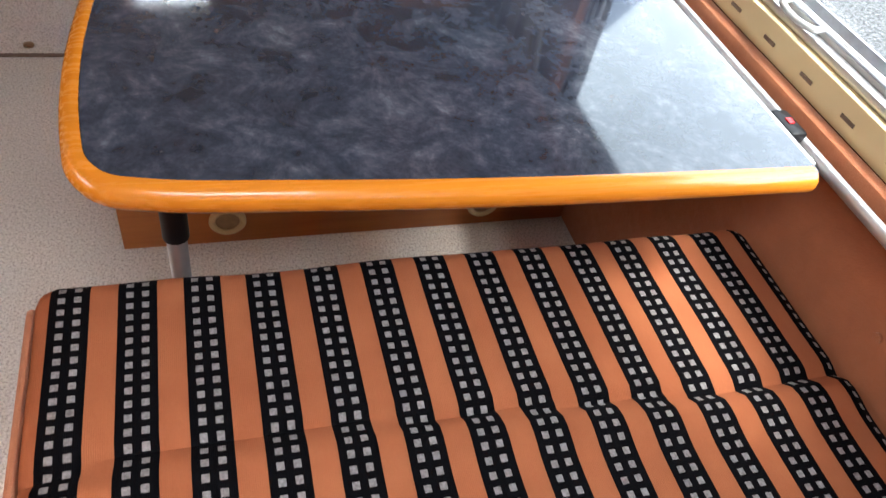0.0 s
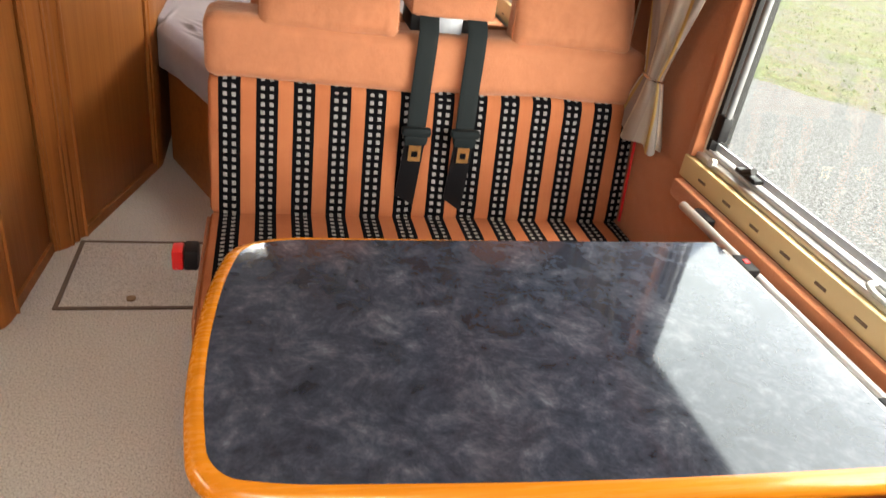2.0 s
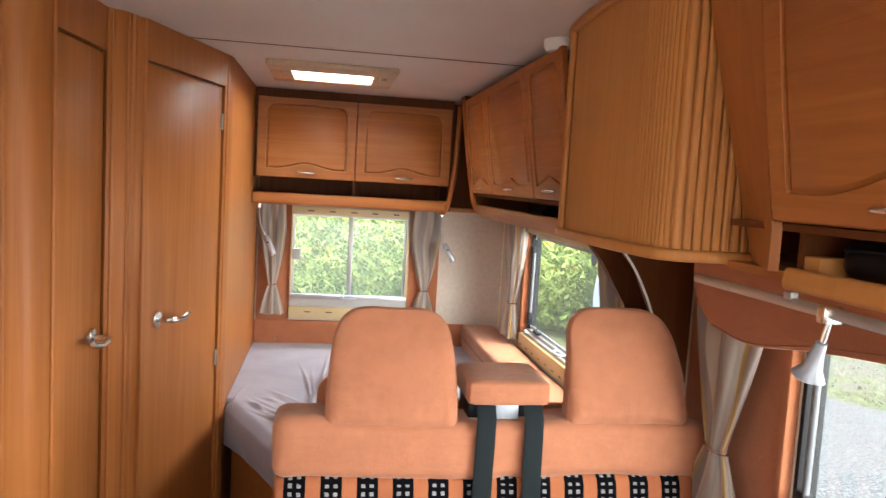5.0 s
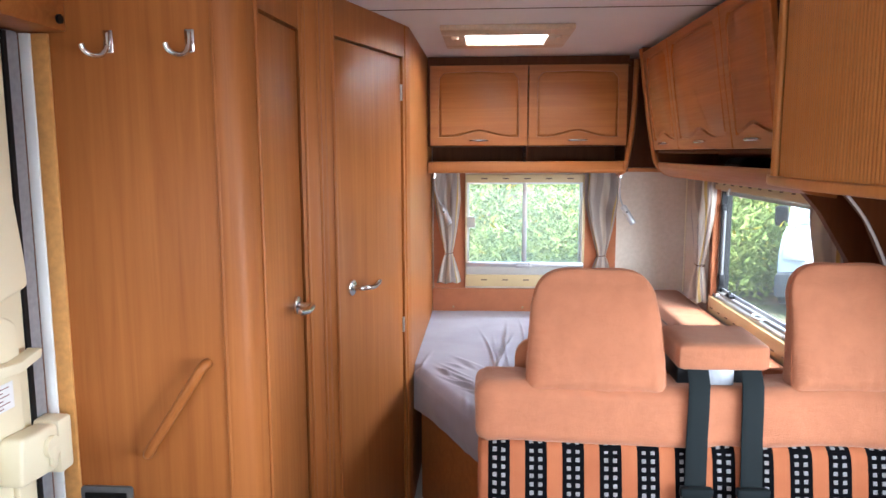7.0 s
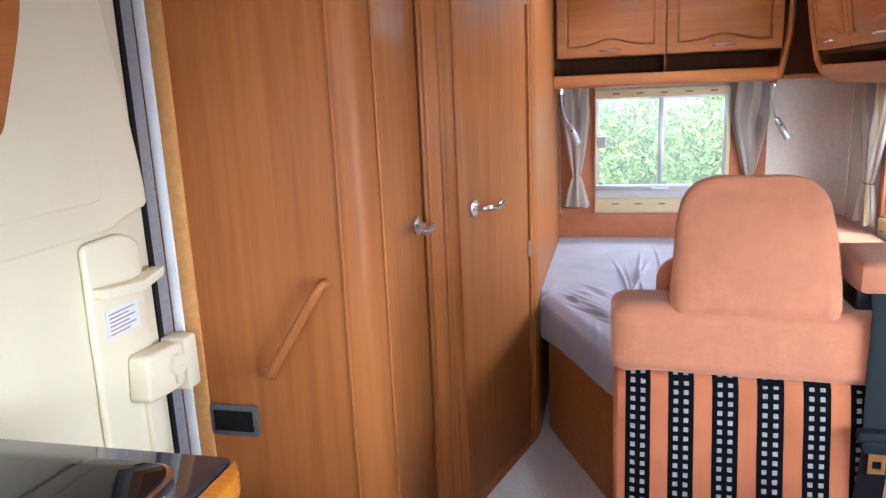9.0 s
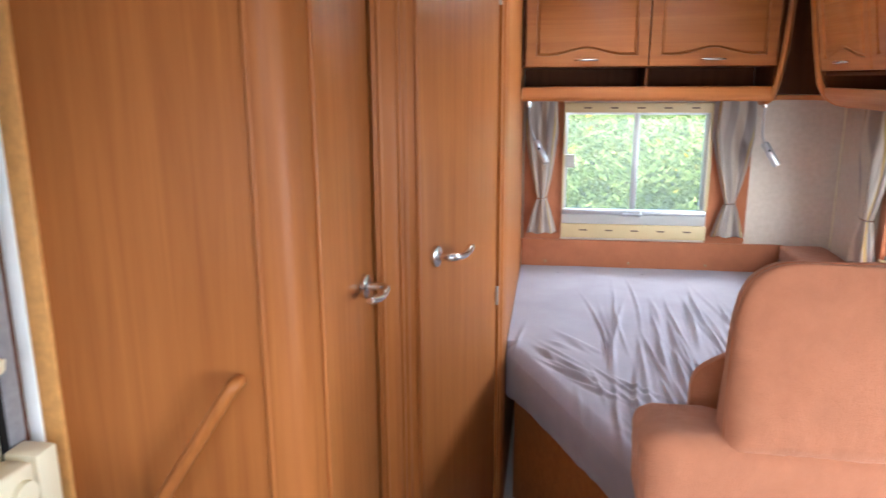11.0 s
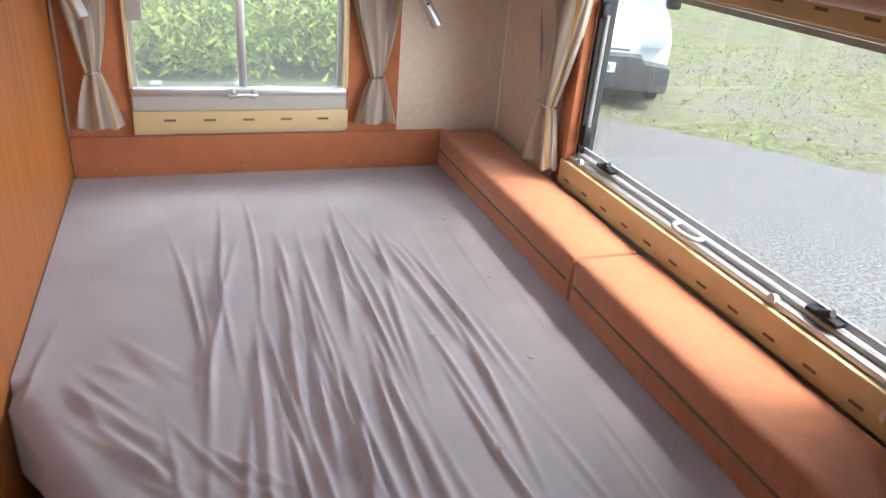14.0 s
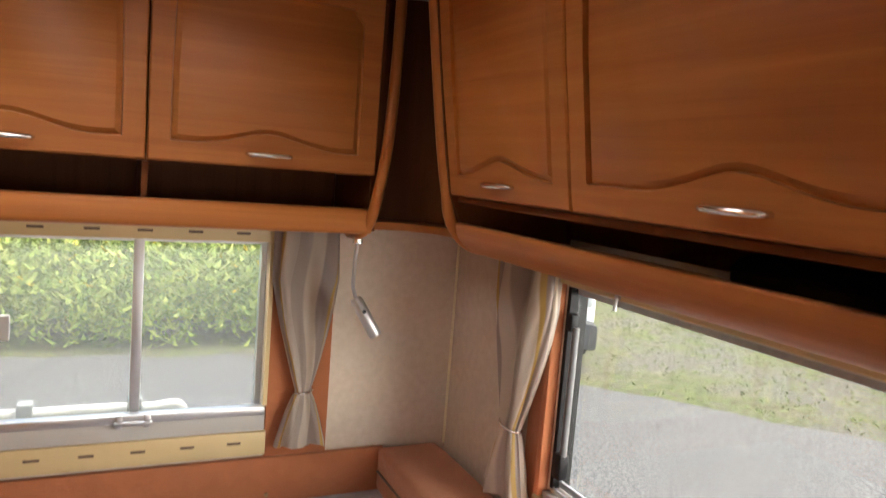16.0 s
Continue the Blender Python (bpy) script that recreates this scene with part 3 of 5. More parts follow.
part("lower_panel", extrude(rounded([(1.845, 0.10), (2.05, 0.10), (2.05, 1.09), (1.99, 1.12), (1.868, 1.115)], [0.02, 0.02, 0.03, 0.03, 0.02]), "x", -0.9985, -0.980, 0.008, 3), "cream", door)
part("pocket", extrude(rounded([(1.875, 0.998), (2.0, 0.985), (2.075, 1.0), (2.08, 1.022), (2.0, 1.008), (1.875, 1.022)], 0.006), "x", -0.9798, -0.945, 0.004), "cream", door)
part("label", box(-0.9798, -0.9783, 1.902, 2.012, 0.900, 0.962), "white", door, "small printed instruction label")
for k in range(6):
    part("print_line", box(-0.9781, -0.9776, 1.910, 1.975 + 0.022 * (k % 2), 0.906 + 0.009 * k, 0.9085 + 0.009 * k), "print", door)
latch = part("latch_box", extrude(rounded([(1.936, 0.735), (2.075, 0.725), (2.085, 0.835), (1.95, 0.845)], 0.016), "x", -0.9798, -0.925, 0.008, 3), "cream", door, "cream plastic latch housing")
part("latch_lever", join(tube([(-0.924, 2.045, 0.79), (-0.912, 2.045, 0.79)], 0.026, 20), box(-0.924, -0.91, 2.035, 2.055, 0.745, 0.79, 0.004)), "cream", latch)
part("strike", box(-0.9978, -0.93, 2.095, 2.150, 0.70, 0.835, 0.008), "cream", door)
part("hook_plate", extrude(rounded([(1.985, 0.58), (2.04, 0.58), (2.04, 0.724), (1.985, 0.724)], 0.01), "x", -0.982, -0.965, 0.004), "cream", door)
part("seal", box(-1.028, -0.995, 2.1, 2.114, 0.3, 1.755), "rubber", door)

knob = thing("door_switch", "small black switch above the entrance", "switch", (-0.9, 2.15, 1.79))
part("cap", tube([(-0.9, 2.165, 1.787), (-0.893, 2.165, 1.787)], 0.011, 14), "black", knob)
# Unseen panel, added to keep windscreen light off the front bench.
structure("partition_cab", box(0.0, 1.17, 0.27, 0.30, 0, 0.95), "wood_x", "unseen half-height cherry panel added to block windscreen light", "wall")
upper = thing("wall_cupboard", "cherry kitchen wall cupboard with bowed end", "cupboard", (-0.87, 0.9, 1.36))
part("body", extrude(rounded([(0.3, 1.36), (1.43, 1.36), (1.46, 1.43), (1.50, 1.53), (1.515, 1.65), (1.515, CEIL - 0.003), (0.3, CEIL - 0.003)], [0, 0.02, 0.03, 0.05, 0.05, 0, 0]), "x", -1.028, -0.70, 0.006), "wood_y", upper)
# kitchen unit beside the entrance
unit = thing("kitchen_unit", "cherry kitchen cabinet below the dark worktop", "cabinet", (-0.75, 1.0, 0))
part("body", box(-1.028, -0.475, -0.30, 1.485, 0.0, 0.845, 0.003), "wood_v", unit)
for k in range(3):
    part("door", extrude(rounded([(-0.27 + 0.58 * k, 0.09), (0.27 + 0.58 * k, 0.09), (0.27 + 0.58 * k, 0.80), (-0.27 + 0.58 * k, 0.80)], 0.02), "x", -0.4745, -0.458, 0.005), "wood_v", unit)
part("side_panel", box(-1.02, -0.50, 1.486, 1.492, 0.02, 0.84), "white", unit, "white laminate end panel")
top = thing("worktop", "dark slate laminate worktop with honey wood edge", "worktop", (-0.75, 1.0, 0.846))
part("board", extrude(rounded([(-1.028, -0.30), (-0.462, -0.30), (-0.462, 1.50), (-1.028, 1.50)], [0, 0, 0.02, 0]), "z", 0.846, 0.884, 0.002), "slate", top)
part("edge", extrude(rounded([(-0.4615, -0.30), (-0.43, -0.30), (-0.43, 1.46), (-0.4615, 1.502)], [0, 0, 0.02, 0]), "z", 0.846, 0.884, 0.008), "varnish", top, "rounded honey-coloured wood edge")
hob = thing("hob_lid", "black glass hob lid with steel rim on the worktop", "hob", (-0.75, 1.2, 0.885))
part("rim", extrude(rounded([(-1.0, 0.85), (-0.515, 0.85), (-0.515, 1.46), (-1.0, 1.46)], 0.05, 6), "z", 0.8845, 0.890, 0.002), "chrome", hob)
part("glass", extrude(rounded([(-0.992, 0.858), (-0.523, 0.858), (-0.523, 1.452), (-0.992, 1.452)], 0.045, 6), "z", 0.8902, 0.8945, 0.001), "black_glass", hob)

# lining below the windows
LX = 1.175
structure("lining_dinette", extrude([(1.204, 0.0), (1.204, 0.74), (1.196, 0.74), (1.188, 0.728), (LX, 0.70), (LX, 0.0)], "y", -1.0, 2.25), "suede_wall", "salmon cloth wall lining below the dinette window", "wall")
structure("lining_post", box(1.19, 1.2045, 1.8245, 2.26, 0.741, 1.42), "suede_wall", "salmon cloth panel between the windows", "wall")
structure("lining_seam", tube([(1.178, 1.80, 0.731), (1.178, -1.0, 0.731)], 0.004, 8), "wood_shade_joint", "narrow dark joint above the lining", "trim")

# floor hatch
hatch = thing("floor_hatch", "carpeted floor hatch with brown edge strip and round knob", "hatch", (-0.2, 2.5, 0))
part("lid", box(-0.372, 0.06, 2.318, 2.69, 0.0005, 0.004), "carpet", hatch)
for a in ((-0.386, 0.07, 2.305, 2.317), (-0.386, 0.07, 2.691, 2.703), (-0.386, -0.373, 2.317, 2.691)):
    part("edge_strip", box(a[0], a[1], a[2], a[3], 0.0, 0.005), "strip", hatch, "brown edge strip")
part("knob", tube([(-0.177, 2.356, 0.004), (-0.177, 2.356, 0.009)], 0.014, 16), "brass", hatch, "small bronze knob")
hatch2 = thing("floor_hatch", "carpeted floor hatch with brown edge strip below the table", "hatch", (0.7, 1.5, 0))
for a in ((0.50, 1.1, 1.428, 1.438), (0.50, 0.51, 1.15, 1.4275)):
    part("edge_strip", box(a[0], a[1], a[2], a[3], 0.0, 0.005), "strip", hatch2, "brown edge strip")


# ---- windows ----
def side_window(name, y0, y1, z0, z1, latches, label, sill=0.088):
    """A hinged acrylic window in the right wall with its blind cassette."""
    w = thing(name, label, "window", (1.2, (y0 + y1) / 2, z0))
    w["kind"] = "structure"
    c0, c1, d0, d1 = y0 - 0.024, y1 + 0.024, z0 - sill, z1 + 0.05
    part("blind_rail", box(1.172, 1.2048, c0, c1, d0, z0 - 0.012, 0.004), "cassette", w, "beige blind rail with dark slots")
    part("blind_box", box(1.172, 1.2048, c0, c1, z1, d1, 0.004), "cassette", w, "beige blind box")
    for a, b in ((c0, y0 - 0.004), (y1 + 0.004, c1)):
        part("side_guide", box(1.176, 1.2046, a, b, z0 - 0.0118, z1 - 0.0002, 0.003), "suede_wall", w)
    k = c0 + 0.06
    while k < c1 - 0.05:
        part("slot", box(1.1705, 1.1722, k, k + 0.03, d0 + 0.022, d0 + 0.028), "strip", w)
        part("slot", box(1.1705, 1.1722, k, k + 0.03, d1 - 0.026, d1 - 0.020), "strip", w)
        k += 0.105
    for a in ((1.206, 1.254, y0, y1, z0, z0 + 0.010), (1.206, 1.254, y0, y1, z1 - 0.010, z1)):
        part("frame_bar", box(*a, 0.002), "blind_grey", w, "grey window frame bar")
    for a in ((1.206, 1.254, y0, y0 + 0.012, z0 + 0.010, z1 - 0.010), (1.206, 1.254, y1 - 0.012, y1, z0 + 0.010, z1 - 0.010)):
        part("rubber", box(*a), "rubber", w, "black rubber seal")
    part("seal_line", tube([(1.2075, y0 + 0.014, z0 + 0.0125), (1.2075, y1 - 0.014, z0 + 0.0125)], 0.0028, 8), "alu_grey", w)
    part("pane_rim", join(box(1.2225, 1.2274, y0 + 0.014, y1 - 0.014, z0 + 0.0135, z0 + 0.030), box(1.2225, 1.2274, y0 + 0.014, y1 - 0.014, z1 - 0.026, z1 - 0.0135)), "alu_grey", w, "grey edge of the acrylic pane")
    part("inner_rim", join(box(1.186, 1.2055, y0, y1, z0 - 0.011, z0 + 0.003, 0.002)), "alu", w)
    outline = rounded([(y0 + 0.013, z0 + 0.013), (y1 - 0.013, z0 + 0.013), (y1 - 0.013, z1 - 0.013), (y0 + 0.013, z1 - 0.013)], 0.03)
    pane = part("pane", extrude(outline, "x", 1.2275, 1.2325), "glass", w)
    pane.visible_shadow = False
    for y in latches:
        grip = part("latch", tube(arc([(1.205, y - 0.045, z0 + 0.014), (1.185, y - 0.04, z0 + 0.012), (1.178, y, z0 + 0.010), (1.185, y + 0.04, z0 + 0.012), (1.205, y + 0.045, z0 + 0.014)], 5), 0.0055, 10), "clear_plastic", w, "translucent plastic catch")
    for y in (y1 - 0.16, y0 + 0.2):
        part("catch", join(box(1.198, 1.222, y - 0.045, y + 0.03, z0 + 0.016, z0 + 0.026, 0.003), tube([(1.20, y, z0 + 0.025), (1.20, y - 0.03, z0 + 0.04)], 0.008, 8)), "black", w, "black window catch")
        part("clip", tube([(1.19, y + 0.09, z0 + 0.004), (1.178, y + 0.09, z0 + 0.006)], 0.010, 14), "clear_plastic", w)
    for y in (y1 - 0.02,):
        part("stay_tube", tube([(1.212, y - 0.012, z0 + 0.08), (1.214, y - 0.012, z1 - 0.10)], 0.008, 10), "sock_grey", w, "grey telescopic stay")
        part("stay", join(box(1.20, 1.225, y - 0.02, y + 0.012, z0 + 0.04, z0 + 0.10, 0.004), box(1.20, 1.22, y - 0.012, y + 0.01, z1 - 0.11, z1 - 0.07, 0.003)), "black", w, "black window stay")
    part("hanger", join(tube([(1.19, y1 - 0.22, z1 + 0.012), (1.165, y1 - 0.22, z1 + 0.006)], 0.006, 8), tube([(1.165, y1 - 0.22, z1 + 0.006), (1.163, y1 - 0.22, z1 - 0.02)], 0.004, 8)), "alu", w)
    return w


side_window("window_1", 0.52, 1.80, 0.80, 1.29, [1.19], "hinged acrylic window beside the dinette table", 0.066)
side_window("window_2", 2.80, 3.935, 0.80, 1.30, [3.38], "hinged acrylic window beside the bed")
structure("trim_window_left", box(1.19, 1.2045, 3.9605, 4.03, 0.70, 1.37), "suede_wall", "salmon cloth strip beside the window", "trim")
structure("trim_window_right", box(1.19, 1.2045, 2.66, 2.7755, 0.70, 1.37), "suede_wall", "salmon cloth strip beside the window", "trim")

rw = thing("window_3", "sliding rear window with blind rail above the bed", "window", (0.31, 4.5, 0.73))
rw["kind"] = "structure"
part("blind_box", box(-0.012, 0.648, 4.478, 4.5095, 1.308, 1.352, 0.003), "cassette", rw, "beige blind box")
part("blind_rail", box(-0.012, 0.648, 4.478, 4.5095, 0.726, 0.792, 0.003), "cassette", rw, "beige blind rail with dark slots")
part("blind_end", box(-0.008, 0.644, 4.484, 4.5093, 0.7925, 0.838, 0.002), "blind_grey", rw, "pale pulled-up insect blind")
part("blind_bar", box(-0.006, 0.642, 4.476, 4.5093, 0.8385, 0.862, 0.004), "alu", rw, "grey aluminium blind bar")
for k in range(5):
    part("slot", box(0.075 + 0.118 * k, 0.11 + 0.118 * k, 4.4765, 4.4785, 0.760, 0.767), "strip", rw)
    part("slot", box(0.075 + 0.118 * k, 0.11 + 0.118 * k, 4.4765, 4.4785, 1.326, 1.333), "strip", rw)
for a, b in ((-0.012, -0.004), (0.637, 0.648)):
    part("side_guide", box(a, b, 4.482, 4.5092, 0.863, 1.3075), "cassette", rw)
part("blind_grip", join(box(0.27, 0.36, 4.462, 4.476, 0.838, 0.848, 0.003), box(0.275, 0.29, 4.468, 4.477, 0.83, 0.865, 0.003), box(0.34, 0.355, 4.468, 4.477, 0.83, 0.865, 0.003)), "alu", rw, "small metal grip")
part("mullion", box(0.306, 0.330, 4.515, 4.545, 0.80, 1.31, 0.002), "alu", rw, "grey metal mullion")
part("outer_frame", join(box(-0.006, 0.637, 4.53, 4.56, 1.296, 1.31), box(-0.006, 0.637, 4.53, 4.56, 0.80, 0.815), box(-0.006, 0.008, 4.53, 4.56, 0.815, 1.296), box(0.623, 0.637, 4.53, 4.56, 0.815, 1.296)), "alu", rw)
part("window_catch", box(-0.004, 0.042, 4.495, 4.515, 1.055, 1.115, 0.004), "blind_grey", rw, "grey window catch")
for a, b in ((0.008, 0.306), (0.330, 0.623)):
    p = part("pane", box(a, b, 4.540, 4.544, 0.815, 1.296), "glass_rear", rw)
    p.visible_shadow = False
structure("trim_rear_left", box(-0.19, -0.013, 4.498, 4.5098, 0.712, 1.37), "suede_wall", "salmon cloth strip beside the rear window", "trim")
structure("trim_rear_right", box(0.649, 0.822, 4.498, 4.5098, 0.712, 1.37), "suede_wall", "salmon cloth strip beside the rear window", "trim")
structure("trim_corner", tube([(1.2, 4.505, 0.7), (1.2, 4.505, 1.37)], 0.004, 6), "cream", "thin corner bead", "trim")
structure("trim_bed_head", box(-0.198, 1.0, 4.488, 4.5096, 0.56, 0.7115, 0.006), "suede_wall", "salmon cloth board behind the mattress", "trim")
for x in (-0.08, 0.31, 0.66):
    b = thing("cover_button", "small bronze cover button on the head board", "button", (x, 4.487, 0.605), "cover buttons")
    part("cap", tube([(x, 4.488, 0.605), (x, 4.484, 0.605)], 0.006, 10), "brass", b)

# roof vent
vent = thing("roof_vent", "square roof vent with white translucent dome and beige frame", "roof vent", (0.19, 3.51, CEIL))
part("frame", join(box(-0.077, 0.437, 3.293, VY0, CEIL - 0.022, CEIL - 0.0005, 0.006), box(-0.077, 0.437, VY1, 3.79, CEIL - 0.022, CEIL - 0.0005, 0.006),
                   box(-0.077, VX0, VY0, VY1, CEIL - 0.022, CEIL - 0.0005, 0.006), box(VX1, 0.437, VY0, VY1, CEIL - 0.022, CEIL - 0.0005, 0.006)), "vent_frame", vent)
part("dome", box(VX0 - 0.01, VX1 + 0.01, VY0 - 0.01, VY1 + 0.01, CEIL + 0.042, CEIL + 0.05, 0.003), "dome", vent, "white translucent dome")
for x in (VX0 - 0.04, VX1 + 0.04):
    part("knob", tube([(x, 3.46, CEIL - 0.022), (x, 3.46, CEIL - 0.032)], 0.014, 14), "vent_frame", vent)
alarm = thing("smoke_alarm", "round white smoke alarm on the ceiling", "alarm", (0.845, 2.52, CEIL))
part("body", tube([(0.845, 2.52, CEIL - 0.0005), (0.845, 2.52, CEIL - 0.02), (0.845, 2.52, CEIL - 0.034)], [0.055, 0.055, 0.046], 28), "white", alarm)


# ---- bed ----
CUT_A, CUT_B = Vector((-0.198, 3.385)), Vector((0.33, 2.27))
bed = thing("bed", "fixed corner bed with cherry base and grey fitted sheet", "bed", (0.5, 3.4, 0))
part("base_panel", slab(tuple(CUT_A + Vector((0.03, 0.03))), tuple(CUT_B + Vector((0.03, 0.03))), 0.02, 0.0, 0.44), "wood_x", bed, "slanting cherry front panel")
part("base_side", box(0.36, 1.15, 2.285, 2.30, 0.0, 0.44), "wood_x", bed)
part("slatted_base", extrude([(-0.19, 3.43), (0.37, 2.31), (1.2, 2.31), (1.2, 4.48), (-0.19, 4.48)], "z", 0.425, 0.439), "wood_x", bed)


def fold(x, y):
    """Height of the creases in the sheet."""
    h = 0.003 * noise.noise(Vector((x * 5, y * 2.6, 0.3)))
    for cx, cy, length, width, ct, st, bend, amp in FOLDS:
        dx, dy = x - cx, y - cy
        a = dx * ct + dy * st
        if abs(a) > length * 1.5:
            continue
        b = -dx * st + dy * ct + bend * a * a
        if abs(b) < width * 5:
            h += amp * math.exp(-(a / length) ** 2 * 2.4) * (math.exp(-(b / width) ** 2) - 0.35 * math.exp(-((b - width * 2.0) / (width * 1.4)) ** 2))
    return h


def make_folds():
    rnd = random.Random(23)
    out = []
    for k in range(74):
        cx, cy = rnd.gauss(0.40, 0.20), rnd.uniform(2.60, 3.92)
        tilt = radians(90) + FAN * (cx - 0.30) + radians(rnd.gauss(0, 3.2))
        amp = rnd.uniform(0.004, 0.013) * (1.0 if 0.08 < cx < 0.72 else 0.4)
        out.append((cx, cy, rnd.uniform(0.14, 0.42), rnd.uniform(0.0045, 0.0085), math.cos(tilt), math.sin(tilt), rnd.uniform(-0.14, 0.14), amp))
    for k in range(26):
        t = rnd.uniform(0.05, 0.75)
        cx, cy = CUT_A.x + (CUT_B.x - CUT_A.x) * t + rnd.uniform(0.05, 0.25), CUT_A.y + (CUT_B.y - CUT_A.y) * t + rnd.uniform(0.0, 0.16)
        tilt = radians(rnd.uniform(116, 138))
        out.append((cx, cy, rnd.uniform(0.06, 0.18), rnd.uniform(0.006, 0.012), math.cos(tilt), math.sin(tilt), rnd.uniform(-0.5, 0.5), rnd.uniform(0.003, 0.010)))
    return out


FAN = 0.06
FOLDS = make_folds()


def mattress():
    bm = bmesh.new()
    nx, ny, y0, y1 = 330, 240, 2.30, 4.484
    top, drop = 0.583, 0.145

    def left_edge(y):
        if y >= CUT_A.y:
            return CUT_A.x
        return CUT_A.x + (CUT_B.x - CUT_A.x) * (CUT_A.y - y) / (CUT_A.y - CUT_B.y)

    grid = []
    for j in range(ny + 1):
        y = y0 + (y1 - y0) * j / ny
        xl = left_edge(y)
        row = []
        for i in range(nx + 1):
            s = i / nx
            x = xl + (1.198 - xl) * s
            z = top + fold(x, y)
            edge = x - xl
            if y < CUT_A.y + 0.05 and edge < 0.05:
                z -= 0.03 * (1 - edge / 0.05) ** 2
            row.append(bm.verts.new((x, y, z)))
        grid.append(row)
    for j in range(ny):
        for i in range(nx):
            bm.faces.new((grid[j][i], grid[j][i + 1], grid[j + 1][i + 1], grid[j + 1][i]))
    # the sheet hangs down the slanting side
    prev = [grid[j][0] for j in range(ny + 1)]
    for k in range(1, 9):
        t = k / 8
        cur = []
        for j in range(ny + 1):
            v = grid[j][0].co
            bulge = 0.010 * math.sin(math.pi * t) + 0.004 * noise.noise(Vector((v.y * 9, t * 3, 4.0)))
            cut = min(1.0, max(0.0, (CUT_A.y - v.y) / 0.16))
            cur.append(bm.verts.new((v.x - (bulge - 0.02 * t * t) * 0.9 * cut, v.y - (bulge - 0.02 * t * t) * 0.42 * cut, v.z - (top - 0.03 - (top - drop - 0.03)) * t)))
        for j in range(ny):
            bm.faces.new((prev[j], prev[j + 1], cur[j + 1], cur[j]))
        prev = cur
    near = [grid[0][i] for i in range(nx + 1)]
    low = [bm.verts.new((v.co.x, v.co.y, top - drop)) for v in near]
    for i in range(nx):
        bm.faces.new((near[i + 1], near[i], low[i], low[i + 1]))
    bmesh.ops.recalc_face_normals(bm, faces=list(bm.faces))
    return bm


mat_ob = thing("mattress", "thick mattress in a creased grey fitted sheet", "mattress", (0.5, 3.4, 0.44))
part("fitted_sheet", mattress(), "sheet", mat_ob, "", None, 80)
for k, (x, y) in enumerate([(-0.02, 4.36), (0.36, 4.37), (0.83, 4.38), (0.85, 4.02), (0.85, 3.66), (0.80, 3.30), (0.62, 3.42), (0.62, 3.05)]):
    part("tuft_button", tube([(x, y, 0.582 + fold(x, y)), (x, y, 0.5855 + fold(x, y))], [0.010, 0.006], 12), "sheet", mat_ob)


def pad(x0, x1, y0, y1, z0, z1, r=0.022, amount=0.004, seed=0.0, cuts=10):
    """A soft upholstered block."""
    bm = box(x0, x1, y0, y1, z0, z1)
    fine(bm, cuts)
    c = Vector(((x0 + x1) / 2, (y0 + y1) / 2, (z0 + z1) / 2))
    half = Vector(((x1 - x0) / 2, (y1 - y0) / 2, (z1 - z0) / 2))
    for v in bm.verts:
        d = v.co - c
        q = Vector([max(abs(d[k]) - (half[k] - r), 0.0) for k in range(3)])
        if q.length > 1e-6:
            core = Vector([math.copysign(min(abs(d[k]), half[k] - r), d[k]) for k in range(3)])
            off = Vector([math.copysign(q[k], d[k]) for k in range(3)])
            v.co = c + core + off.normalized() * min(off.length, r)
    return wobble(bm, amount, 9.0, seed)


for n, (y0, y1) in enumerate(((3.484, 4.486), (2.36, 3.479))):
    c = thing("bolster_cushion", "salmon suede side cushion under the window", "cushion", (1.09, (y0 + y1) / 2, 0.585), "bolster cushions")
    part("cover", pad(0.975, 1.165, y0, y1, 0.5845, 0.716, 0.016, 0.003, n * 3.0, 14), "suede", c)
    part("piping", tube([(0.9745, y0 + 0.02, 0.648), (0.9745, y1 - 0.02, 0.648)], 0.0035, 8), "strip", c, "dark piping seam")


# ---- dinette ----
def stripes(co, n):
    return (co.x - 0.0905, co.y if abs(n.z) > 0.6 else co.z * 1.0 - co.y * 0.05)


rear = thing("dinette_bench", "cherry bench with salmon and black striped upholstery and plain salmon roll", "bench", (0.6, 1.9, 0), "dinette benches")
part("base", box(0.085, 1.172, 1.545, 2.22, 0.0, 0.3535, 0.004), "wood_x", rear)
part("rim", box(0.082, 1.172, 1.540, 2.22, 0.354, 0.3735, 0.004), "wood_x", rear)
for x in (0.311, 0.93):
    v = part("air_outlet", tube([(x + 0.034 * math.cos(t), 1.541, 0.075 + 0.034 * math.sin(t)) for t in [2 * math.pi * k / 24 for k in range(24)]], 0.008, 8, True), "cassette", rear, "round cream warm-air outlet")
    part("flap", tube([(x, 1.5445, 0.075), (x, 1.540, 0.075)], 0.028, 20), "brass", v, "bronze outlet flap")
sc = part("seat_cushion", pad(0.085, 1.17, 1.555, 2.06, 0.3745, 0.497, 0.028, 0.003, 1.0, 16), "stripe", rear, "striped seat cushion", stripes)
part("side_band", extrude(rounded([(1.60, 0.385), (2.04, 0.385), (2.04, 0.478), (1.60, 0.478)], 0.02), "x", 0.078, 0.086, 0.003), "suede", sc, "plain salmon side")
bm = pad(0.085, 1.168, 2.005, 2.13, 0.485, 0.815, 0.026, 0.003, 2.0, 18)
for v in bm.verts:
    v.co.y += (v.co.z - 0.485) * 0.19
    if v.co.y < 2.1:
        v.co.y += 0.009 * math.exp(-((v.co.x - 0.585) / 0.03) ** 2) + 0.009 * math.exp(-((v.co.x - 0.70) / 0.03) ** 2)
